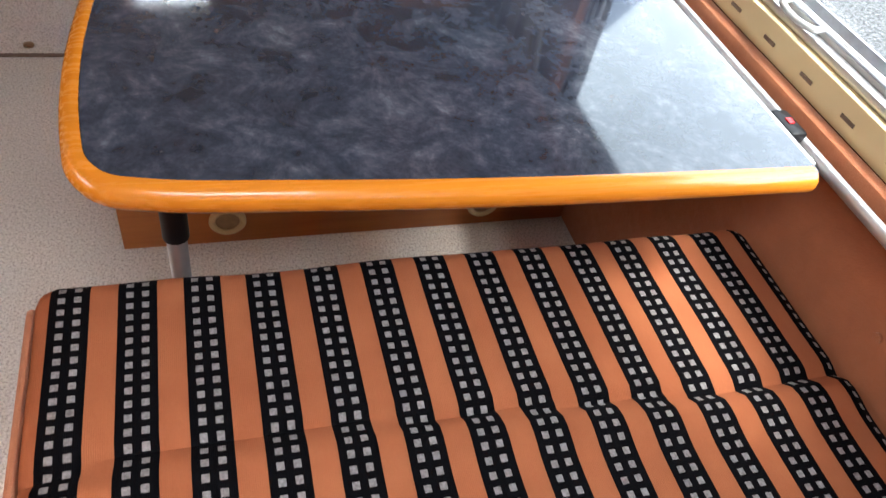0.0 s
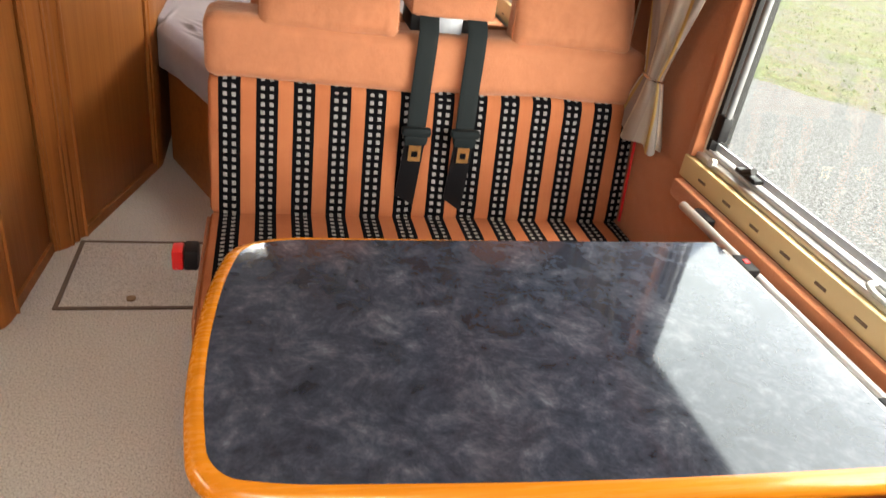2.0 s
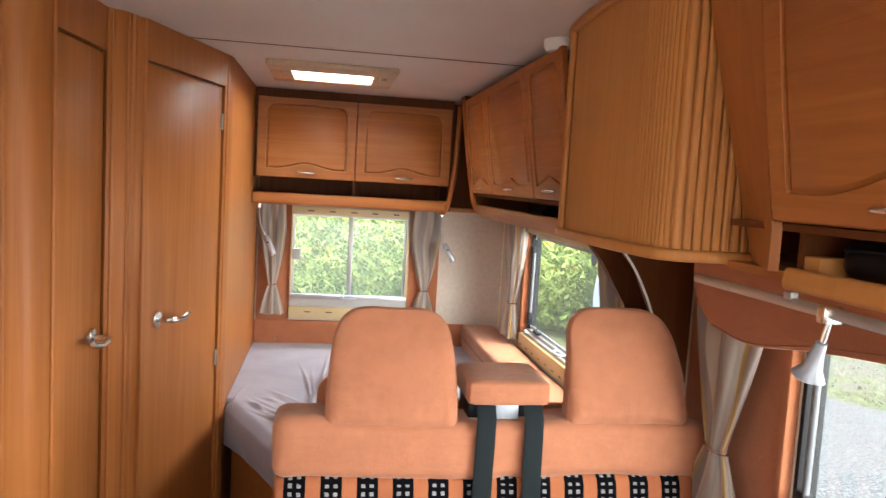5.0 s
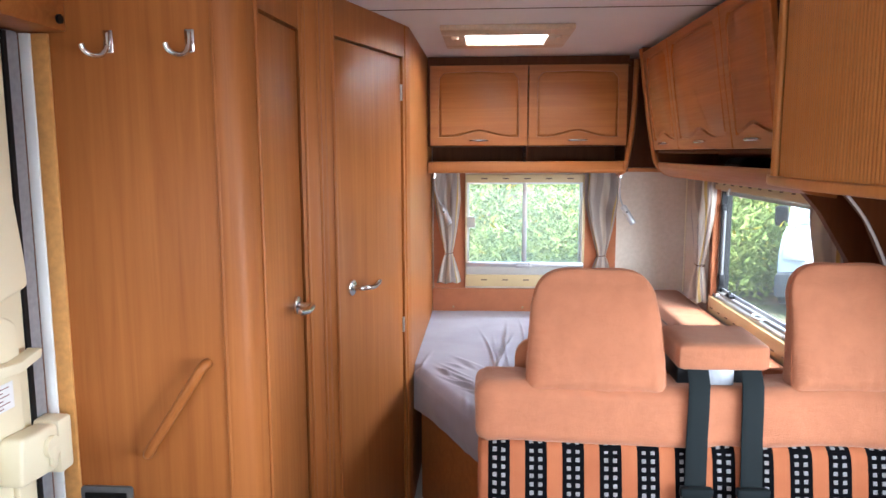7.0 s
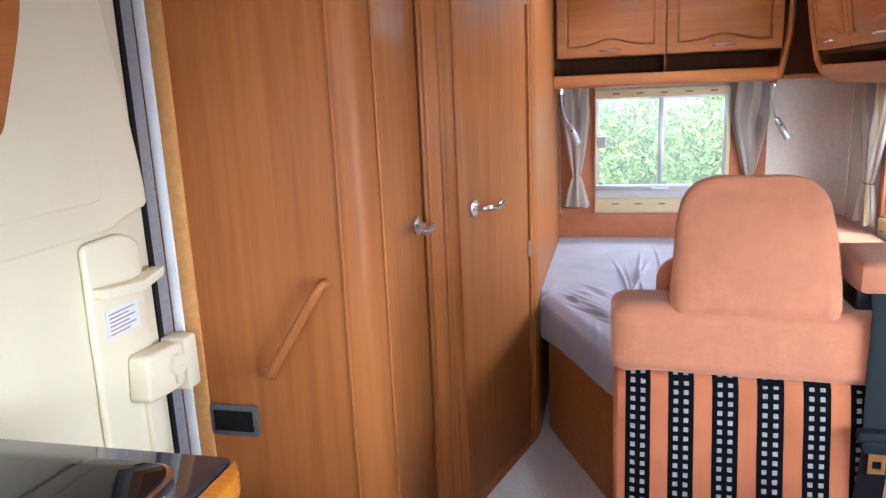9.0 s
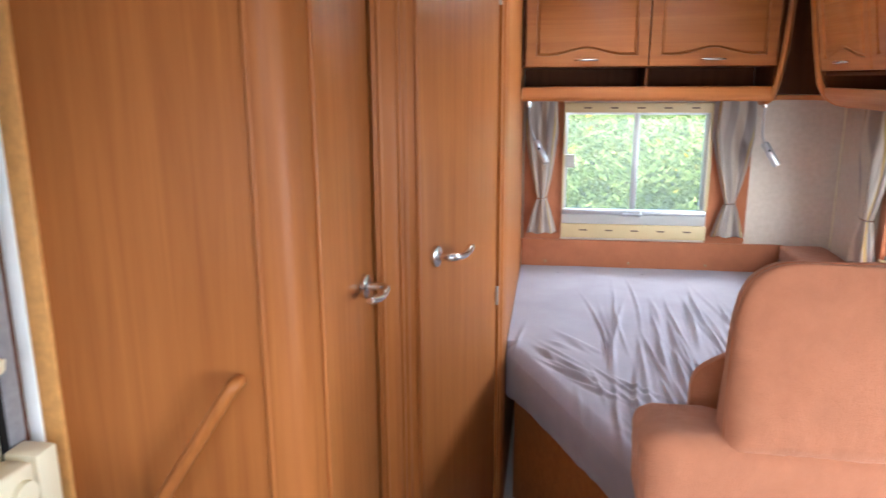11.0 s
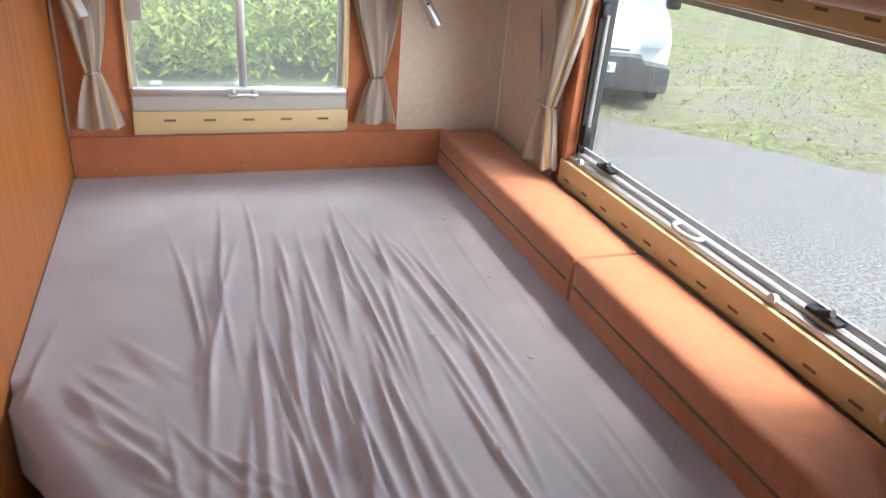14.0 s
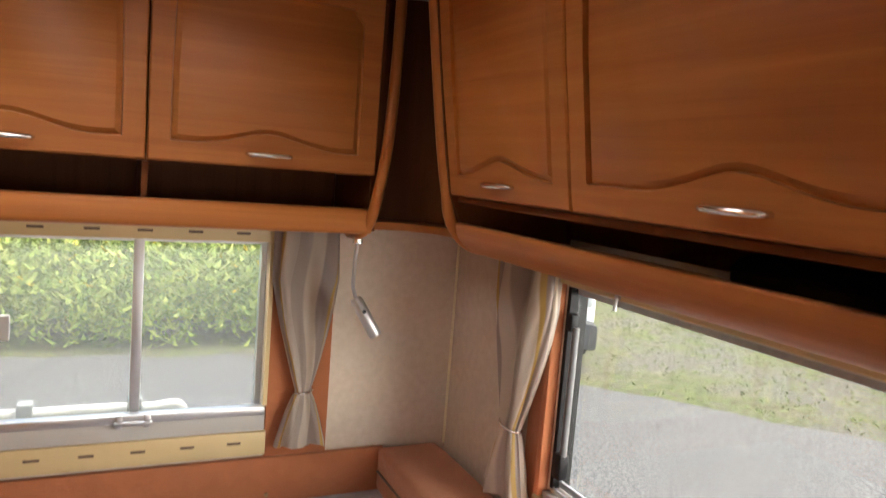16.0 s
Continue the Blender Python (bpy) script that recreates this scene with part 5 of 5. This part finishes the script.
def on_plan(s):
    for k in range(1, len(plan)):
        if s <= lengths[k] or k == len(plan) - 1:
            t = (s - lengths[k - 1]) / (lengths[k] - lengths[k - 1])
            a, b = Vector(plan[k - 1]), Vector(plan[k])
            return a.lerp(b, t), (b - a).normalized()


CORNER = 0.765
s = 0.175
while s < lengths[-1] - 0.012:
    coarse = s > CORNER
    w = 0.0185 if coarse else 0.0125
    p, d = on_plan(s)
    q, _ = on_plan(min(s + w - (0.0026 if coarse else 0.0012), lengths[-1]))
    rise = 0.0032 if coarse else 0.0016
    out = Vector((-d.y, d.x)) * -1
    out = out if out.x < 0 or out.y < -0.9 else -out
    part("slat", extrude([tuple(p), tuple(p.lerp(q, 0.25) + out * rise), tuple(p.lerp(q, 0.75) + out * rise), tuple(q), tuple(q - out * 0.012), tuple(p - out * 0.012)], "z", 1.415, CEIL - 0.027), "slat_wood", tam)
    s += w
for s0 in (0.145, 0.162):
    p, d = on_plan(s0)
    part("guide", tube([(p.x - 0.006, p.y, 1.415), (p.x - 0.006, p.y, CEIL - 0.027)], 0.0085, 10), "slat_wood", tam)
part("fixed_panel", extrude([tuple(on_plan(0.004)[0]), tuple(on_plan(0.07)[0]), tuple(on_plan(0.137)[0]), tuple(on_plan(0.137)[0] + Vector((0.012, 0))), tuple(on_plan(0.004)[0] + Vector((0.012, 0)))], "z", 1.415, CEIL - 0.027), "wood_v", tam)
p, d = on_plan(CORNER)
part("pull_bar", tube([(p.x - 0.002, p.y, 1.415), (p.x - 0.002, p.y, CEIL - 0.027)], 0.010, 10), "slat_wood", tam)

# cupboard over the dinette window
DX = 0.885
din = thing("wall_cupboard", "cherry wall cupboard with open shelf over the dinette", "cupboard", (1.05, 1.0, 1.38))
# Darker boards paint in the shade of the dinette shelf.
boards(din, "wood_shade_joint", (DX + 0.022, 1.184, 0.0, 1.64, 1.467, 1.479), (DX, 1.184, 0.0, 1.64, 1.925, CEIL - 0.004), (1.185, 1.2, 0.0, 1.64, 1.40, CEIL - 0.004), (DX + 0.05, 1.184, 1.47, 1.482, 1.406, 1.466))
part("shelf_bottom", box(DX + 0.04, 1.184, 0.0, 1.668, 1.385, 1.400), "wood_y", din)
part("shelf_rim", extrude(rounded([(DX + 0.014, 1.376), (DX + 0.04, 1.372), (DX + 0.04, 1.410), (DX + 0.02, 1.410)], [0.012, 0.006, 0.006, 0.008]), "y", 0.0, 1.468), "slat_wood", din, "rounded honey wood shelf lip")
bm = bmesh.new()
rows = []
for k in range(9):
    z = 1.4005 + (CEIL - 0.0045 - 1.4005) * k / 8
    a, b = Vector((0.968 - 0.30 * (z - 1.42) + 0.05 * (z - 1.42) ** 2, 1.667, z)), Vector((DX + 0.006 + lean(z), 1.492, z))
    t = Vector((0.016, -0.004, 0))
    rows.append([bm.verts.new(q) for q in (a, b, b + t, a + t)])
for p, q in zip(rows, rows[1:]):
    for i in range(4):
        j = (i + 1) % 4
        bm.faces.new((p[i], p[j], q[j], q[i]))
bm.faces.new(rows[0][::-1])
bm.faces.new(rows[-1])
bmesh.ops.recalc_face_normals(bm, faces=list(bm.faces))
part("end_fascia", bm, "wood_v", din, "curved cherry end board")
part("stop_block", box(DX + 0.05, 1.12, 1.428, 1.467, 1.4005, 1.43, 0.003), "slat_wood", din)
for a, b in ((1.488, 0.80), (0.795, 0.15)):
    w = a - b
    d = part("door", door_panel(lambda u, v, t, a=a: (DX + 0.02 - t + lean(1.482 + v), a - u, 1.482 + v), w, 0.445, 0.282), "wood_y", din)
    bow(d, (DX + 0.001, a - 0.230, 1.508), (DX + 0.001, a - 0.335, 1.508), (-1, 0, 0))
bag = thing("storage_pouch", "black padded pouch on the open shelf over the dinette", "pouch", (1.05, 1.31, 1.401))
part("bag", pad(0.955, 1.14, 1.20, 1.42, 1.4005, 1.464, 0.028, 0.004, 9.0, 8), "black", bag)
part("zip", tube(arc([(0.953, 1.22, 1.446), (0.951, 1.31, 1.449), (0.953, 1.40, 1.446)], 5), 0.003, 8), "rubber", bag)
LZ = 1.356
bar = thing("lamp_rail", "brushed chrome lamp rail under the dinette cupboard", "rail", (0.907, 1.2, LZ))
part("bar", tube([(0.907, 1.74, LZ), (0.907, 0.2, LZ)], 0.009, 14), "alu", bar)
for y in (0.5, 1.05, 1.45):
    part("bracket", box(0.900, 0.914, y - 0.01, y + 0.01, LZ + 0.004, 1.3735, 0.002), "alu", bar)
spot = thing("spot_lamp", "small chrome spot lamp clipped to the rail", "lamp", (0.907, 1.358, LZ))
SXX, SY = 0.907, 1.358
part("clip", box(SXX - 0.016, SXX + 0.016, SY - 0.01, SY + 0.01, LZ - 0.016, LZ + 0.0105, 0.004), "chrome", spot)
part("arm", tube([(SXX, SY, LZ - 0.012), (SXX - 0.004, SY + 0.008, LZ - 0.056)], 0.0045, 10), "chrome", spot)
part("shade", tube([(SXX - 0.004, SY + 0.006, LZ - 0.045), (SXX - 0.005, SY + 0.012, LZ - 0.062), (SXX - 0.006, SY + 0.018, LZ - 0.084), (SXX - 0.008, SY + 0.023, LZ - 0.100)], [0.008, 0.0105, 0.014, 0.025], 20), "alu_grey", spot)
part("reflector", tube([(SXX - 0.008, SY + 0.0232, LZ - 0.1005), (SXX - 0.008, SY + 0.0236, LZ - 0.102)], 0.021, 20), "frost", spot)

val = thing("window_valance", "salmon suede valance over the dinette window", "valance", (1.1, 1.0, 1.2))
part("cloth", extrude(rounded([(0.2, 1.379), (0.2, 1.288), (1.21, 1.283), (1.56, 1.250), (1.81, 1.205), (1.978, 1.216), (2.065, 1.29), (2.075, 1.389)], [0, 0, 0.1, 0.1, 0.05, 0.06, 0.06, 0]), "x", 1.075, 1.10, 0.006), "suede_wall", val)
part("hem", tube(arc([(1.0735, 0.25, 1.296), (1.0735, 1.21, 1.291), (1.0735, 1.56, 1.258), (1.0735, 1.80, 1.214), (1.0735, 1.96, 1.223)], 5), 0.0022, 6), "suede", val)
gus = thing("cupboard_bracket", "cherry bracket panel between bed and dinette, shade in its colour", "panel", (1.1, 2.5, 1.0))
# Bracket boards use the shaded cherry colour.
part("board", extrude([(1.204, 0.98), (1.204, 1.39), (0.93, 1.39), (1.00, 1.31), (1.08, 1.18), (1.13, 0.98)], "y", 2.47, 2.50), "wood_shade_joint", gus)
part("board", extrude([(1.189, 0.95), (1.189, 1.39), (0.95, 1.39), (1.02, 1.31), (1.08, 1.18), (1.12, 0.95)], "y", 2.27, 2.295), "wood_shade_joint", gus)
part("cord", tube(arc([(0.955, 2.266, 1.385), (1.02, 2.266, 1.30), (1.08, 2.266, 1.17), (1.115, 2.266, 1.02)], 6), 0.0035, 8), "white", gus, "white edge cord")


# ---- curtains ----
def curtain(at, z0, z1, tie, w_top, w_tie, w_bottom, axis, seed, label, slant=0.0):
    """A gathered curtain: a pleated sleeve drawn in by a ring at height tie."""
    cur = thing("curtain", label, "curtain", (at[0], at[1], z0), "curtains")
    bm = bmesh.new()
    uvl = bm.loops.layers.uv.new("UVMap")
    nz, na, rows = 44, 72, []
    rnd = random.Random(seed)
    ph = [rnd.uniform(0, 6.28) for _ in range(4)]
    for k in range(nz + 1):
        z = z0 + (z1 - z0) * k / nz
        if z < tie:
            t = (tie - z) / (tie - z0)
            w = w_tie + (w_bottom - w_tie) * t ** 0.75
            dep = 0.014 + 0.016 * t
        else:
            t = (z - tie) / (z1 - tie)
            w = w_tie + (w_top - w_tie) * min(1, t * 1.5) ** 0.85 - 0.012 * max(0, t - 0.75)
            dep = 0.014 + 0.018 * min(1, t * 2)
        row = []
        for i in range(na):
            a = 2 * math.pi * i / na
            pleat = 1 + 0.42 * math.sin(a * 5 + ph[0] + 0.9 * math.sin(z * 7 + ph[3]) + 0.8 * math.sin(a * 2 + ph[1])) + 0.10 * math.sin(a * 11 + ph[1] + z * 8) + 0.22 * noise.noise(Vector((math.cos(a) * 2.2, math.sin(a) * 2.2 + seed, z * 5)))
            u, v = math.cos(a) * w * (0.82 + 0.18 * pleat), math.sin(a) * dep * pleat
            off = slant * max(0.0, (z - tie) / (z1 - tie))
            x, y = (at[0] + u + off, at[1] + v) if axis == "x" else (at[0] + v, at[1] + u + off)
            row.append(bm.verts.new((x, y, z + 0.006 * math.sin(a * 5 + ph[3]) * (1 if k == 0 else 0))))
        rows.append(row)
    for k in range(nz):
        for i in range(na):
            j = (i + 1) % na
            f = bm.faces.new((rows[k][i], rows[k][j], rows[k + 1][j], rows[k + 1][i]))
            for lp, (ii, kk) in zip(f.loops, ((i, k), (i + 1, k), (i + 1, k + 1), (i, k + 1))):
                lp[uvl].uv = (ii / na * 2.0 + 0.05 * math.sin(kk * 0.21 + seed), kk / nz)
    bm.faces.new(rows[0][::-1])
    bm.faces.new(rows[-1])
    bmesh.ops.recalc_face_normals(bm, faces=list(bm.faces))
    part("cloth", bm, "curtain", cur, "", None, 70)
    ring = []
    for k in range(28):
        a = 2 * math.pi * k / 28
        u, v = math.cos(a) * (w_tie + 0.006), math.sin(a) * 0.021
        ring.append((at[0] + u, at[1] + v, tie + 0.004 * math.cos(a)) if axis == "x" else (at[0] + v, at[1] + u, tie + 0.004 * math.cos(a)))
    part("tie_ring", tube(ring, 0.0035, 8, True), "chrome", cur, "thin silver tie")
    return cur


STRIPED = "beige and ochre striped curtain gathered by a silver ring"
curtain((-0.105, 4.462), 0.752, 1.365, 0.915, 0.074, 0.019, 0.066, "x", 1, STRIPED, -0.01)
curtain((0.740, 4.462), 0.755, 1.365, 0.905, 0.088, 0.019, 0.068, "x", 2, STRIPED, -0.008)
curtain((1.150, 4.045), 0.750, 1.385, 0.925, 0.130, 0.034, 0.090, "y", 3, STRIPED, -0.02)
curtain((1.150, 2.700), 0.762, 1.385, 0.925, 0.110, 0.034, 0.09, "y", 4, STRIPED, 0.02)
curtain((1.135, 1.995), 0.755, 1.385, 0.915, 0.130, 0.034, 0.11, "y", 5, STRIPED, -0.03)


# ---- reading lamps ----
def reading_lamp(x, side):
    lamp = thing("reading_lamp", "silver swan-neck reading lamp under the rear cupboard", "lamp", (x, 4.212, 1.34), "reading lamps")
    part("mount", tube([(x, 4.212, 1.368), (x, 4.212, 1.343)], 0.012, 14), "chrome", lamp)
    neck = arc([(x, 4.212, 1.35), (x + 0.002 * side, 4.23, 1.29), (x + 0.015 * side, 4.27, 1.23), (x + 0.036 * side, 4.30, 1.188)], 7)
    part("neck", tube(neck, 0.0048, 8), "alu", lamp)
    e = Vector((x + 0.036 * side, 4.30, 1.188))
    d = Vector((0.055 * side, -0.036, -0.10)).normalized()
    head = part("head", tube([e - d * 0.005, e + d * 0.003, e + d * 0.10, e + d * 0.105], [0.013, 0.0165, 0.0165, 0.013], 16), "alu", lamp, "silver lamp head")
    part("switch", tube([e + d * 0.03 + Vector((0, -0.016, 0)), e + d * 0.03 + Vector((0, -0.019, 0))], 0.005, 10), "black", head)


reading_lamp(0.785, 1)
reading_lamp(-0.165, 0.9)


# ---- outside ----
G = FLOOR_OUT
structure("ground", box(-300, 300, -300, 300, G - 0.5, G), "verge", "gravelly grass verge", "ground")
road = [(-60, -40), (14.0, -40), (11.5, 1.2), (9.0, 4.4), (7.2, 6.7), (6.2, 7.9), (5.2, 9.0), (3.6, 10.1), (1.9, 10.8), (-4, 11.3), (-60, 12)]
rnd = random.Random(5)
edge = []
for a, b in zip(road, road[1:]):
    k_max = max(2, int(math.dist(a, b) / 0.35)) if max(abs(a[0]), abs(b[0])) < 20 else 2
    for k in range(k_max):
        t = k / k_max
        j = 0.10 if k and k_max > 2 else 0.0
        edge.append((a[0] + (b[0] - a[0]) * t + rnd.uniform(-j, j), a[1] + (b[1] - a[1]) * t + rnd.uniform(-j, j)))
edge.append(road[-1])
structure("road", extrude(edge, "z", G + 0.001, G + 0.012), "asphalt", "worn grey asphalt yard", "road")


def leaf_cloud(name, count, x0, x1, y0, y1, tall, size, mat, label, seed, slope=0.0, low=0.0):
    """Many small upright leaves over a strip of ground."""
    rnd = np.random.default_rng(seed)
    x, y = rnd.uniform(x0, x1, count), rnd.uniform(y0, y1, count)
    off = np.interp(y, [p[1] for p in road[1:]], [p[0] for p in road[1:]]) + 0.15
    x = np.where(x < off, off + rnd.exponential(2.0, count), x) if x0 > 3 else x
    clump = np.array([noise.noise(Vector((a * 0.8, b * 0.8, 3.0))) for a, b in zip(x, y)])
    h = tall * (0.45 + 0.35 * clump + rnd.uniform(low, 0.55, count)) + slope * (y - y0)
    z = G + rnd.uniform(0.25 if low else 0.0, 1.0, count) ** 0.7 * h
    z = z + (np.interp(x, [14.5, 19, 30], [0, 1.0, 2.6]) if x0 > 3 else 0)
    a, s = rnd.uniform(0, np.pi, count), size * rnd.uniform(0.6, 1.5, count)
    lean_x, lean_y = rnd.normal(0, 1.1, count) * s, rnd.normal(0, 1.1, count) * s
    c, d = np.cos(a) * s * 0.35, np.sin(a) * s * 0.35
    v = np.stack([np.stack([x - c, y - d, z], 1), np.stack([x + c, y + d, z], 1), np.stack([x + lean_x + c * 0.2, y + lean_y + d * 0.2, z + s], 1)], 1).reshape(-1, 3)
    me = bpy.data.meshes.new(name)
    me.from_pydata(v.tolist(), [], np.arange(count * 3).reshape(-1, 3).tolist())
    me.materials.append(M[mat])
    return tagged(new(name, me), label, "plants", kind="stuff")


structure("meadow_bank", extrude([(12.6, G - 0.2), (13.5, G + 0.35), (17, G + 1.5), (26, G + 3.2), (40, G + 3.4), (40, G - 0.2)], "x", -40, 6.6), "bank", "green meadow bank", "ground")
leaf_cloud("meadow_plants", 85000, -7, 6.4, 11.15, 15.5, 1.5, 0.065, "leaf", "dense green meadow plants and nettles", 1, 0.25)
leaf_cloud("meadow_plants", 50000, -14, 9, 15.5, 24.0, 1.6, 0.12, "leaf", "dense green meadow plants and nettles", 2, 0.30)
leaf_cloud("yellow_flowers", 700, -6, 6.2, 11.2, 14.5, 1.6, 0.07, "flower", "scattered yellow meadow flowers", 3, 0.25, 0.35)
leaf_cloud("pink_flowers", 200, -5, 6.2, 12.0, 15.0, 1.7, 0.06, "pink", "scattered pink willowherb flowers", 4, 0.25, 0.4)
structure("grass_bank", extrude([(14.5, G - 0.2), (14.5, G), (19, G + 1.0), (30, G + 2.6), (40, G + 2.8), (40, G - 0.2)], "y", -30, 12.4), "verge", "grassy bank behind the yard", "ground")
leaf_cloud("bank_grass", 60000, 15.5, 30, -10, 14, 0.8, 0.14, "tall_grass", "tall yellow-green grass on the bank", 7)

leaf_cloud("verge_grass", 6000, 4.4, 15.5, 2.0, 14.0, 0.03, 0.03, "verge_blade", "short patchy grass on the gravel verge", 9)
rack = thing("bicycle_rack", "white tubular bicycle rack outside the rear window", "rack", (0.3, 4.75, 0.6))
part("top_tube", tube(arc([(-0.55, 4.80, 0.40), (-0.52, 4.80, 0.68), (-0.42, 4.80, 0.765), (0.05, 4.80, 0.77), (0.36, 4.80, 0.768), (0.47, 4.80, 0.74), (0.50, 4.80, 0.40)], 6), 0.017, 12), "white", rack)
for x in (0.05, 0.33):
    part("clamp", box(x - 0.02, x + 0.02, 4.775, 4.825, 0.755, 0.805, 0.006), "clear_plastic", rack)
part("stay", join(tube([(-0.3, 4.80, 0.765), (-0.3, 4.57, 0.60)], 0.012, 10), tube([(0.44, 4.80, 0.755), (0.44, 4.57, 0.60)], 0.012, 10)), "white", rack)


def van(at, turn):
    """A white delivery van seen from its front."""
    v = thing("van", "white parked delivery van with dark grey bumper", "van", (0, 0, 0))
    prof = [(0.0, 0.34), (0.0, 0.72), (0.06, 0.86), (0.55, 1.06), (0.98, 1.12), (1.45, 1.86), (1.75, 2.0), (4.3, 2.02), (4.38, 1.9), (4.4, 0.4), (4.2, 0.30), (0.2, 0.30)]
    bm = extrude(rounded(prof, [0.05, 0.05, 0.12, 0.3, 0.12, 0.18, 0.3, 0.1, 0.1, 0.05, 0.05, 0.05], 5), "x", -0.92, 0.92, 0.09, 4)
    for q in bm.verts:
        if q.co.z > 1.05:
            q.co.x *= 1 - 0.13 * (q.co.z - 1.05)
        q.co.y += 0.16 * (q.co.x / 0.92) ** 2 * max(0, 1 - q.co.y / 1.2)
    body = part("body", bm, "van_white", v)
    part("windscreen", extrude([(-0.78, 0.0), (0.78, 0.0), (0.70, 0.80), (-0.70, 0.80)], "z", 0, 0.01), "van_sky_glass", body).matrix_basis = pose(0, 1.0, 1.15, 57.5, 0, 0)
    part("bumper", extrude(rounded([(-0.93, 0.24), (0.93, 0.24), (0.93, 0.56), (0.62, 0.58), (0.58, 0.65), (-0.58, 0.65), (-0.62, 0.58), (-0.93, 0.56)], 0.06), "y", -0.07, 0.2, 0.04, 3), "bumper", body, "dark grey plastic bumper")
    part("number_plate", box(-0.27, 0.27, -0.082, -0.071, 0.44, 0.56, 0.003), "white", body, "white number plate with blue band")
    part("plate_band", box(-0.27, -0.22, -0.086, -0.0822, 0.44, 0.56), "plate_blue", body)
    for k in range(6):
        part("plate_mark", box(-0.19 + 0.072 * k, -0.15 + 0.072 * k, -0.085, -0.0822, 0.465, 0.535), "alu_grey", body)
    part("grille", box(-0.42, 0.42, -0.012, 0.03, 0.70, 0.725, 0.006), "sock_grey", body)
    part("emblem", tube([(0, -0.004, 0.79), (0, -0.014, 0.79)], 0.05, 20), "alu", body)
    for s in (-1, 1):
        part("headlight", extrude(rounded([(s * 0.55, 0.74), (s * 0.86, 0.76), (s * 0.86, 1.0), (s * 0.62, 0.93)], 0.05), "y", 0.03, 0.3, 0.02), "frost", body, "clear headlight")
        part("mirror", box(s * 0.98 - 0.09, s * 0.98 + 0.09, 0.95, 1.1, 1.12, 1.42, 0.04, 3), "black", body, "black door mirror")
        w = part("wheel", tube([(s * 0.78, 0.75, 0.32), (s * 0.80, 0.75, 0.32), (s * 0.92, 0.75, 0.32), (s * 0.925, 0.75, 0.32)], [0.29, 0.32, 0.32, 0.28], 28), "rubber", v)
        part("rim", tube([(s * 0.926, 0.75, 0.32), (s * 0.93, 0.75, 0.32)], 0.19, 20), "alu", w)
        part("wheel", tube([(s * 0.78, 3.6, 0.32), (s * 0.80, 3.6, 0.32), (s * 0.92, 3.6, 0.32), (s * 0.925, 3.6, 0.32)], [0.29, 0.32, 0.32, 0.28], 28), "rubber", v)
        part("wiper", tube([(s * 0.1 + 0.25, 1.0, 1.145), (s * 0.1 - 0.1, 1.05, 1.20)], 0.012, 6), "black", v)
    v.matrix_basis = pose(*at, 0, 0, turn)
    return v


van((4.90, 10.06, G), -27)
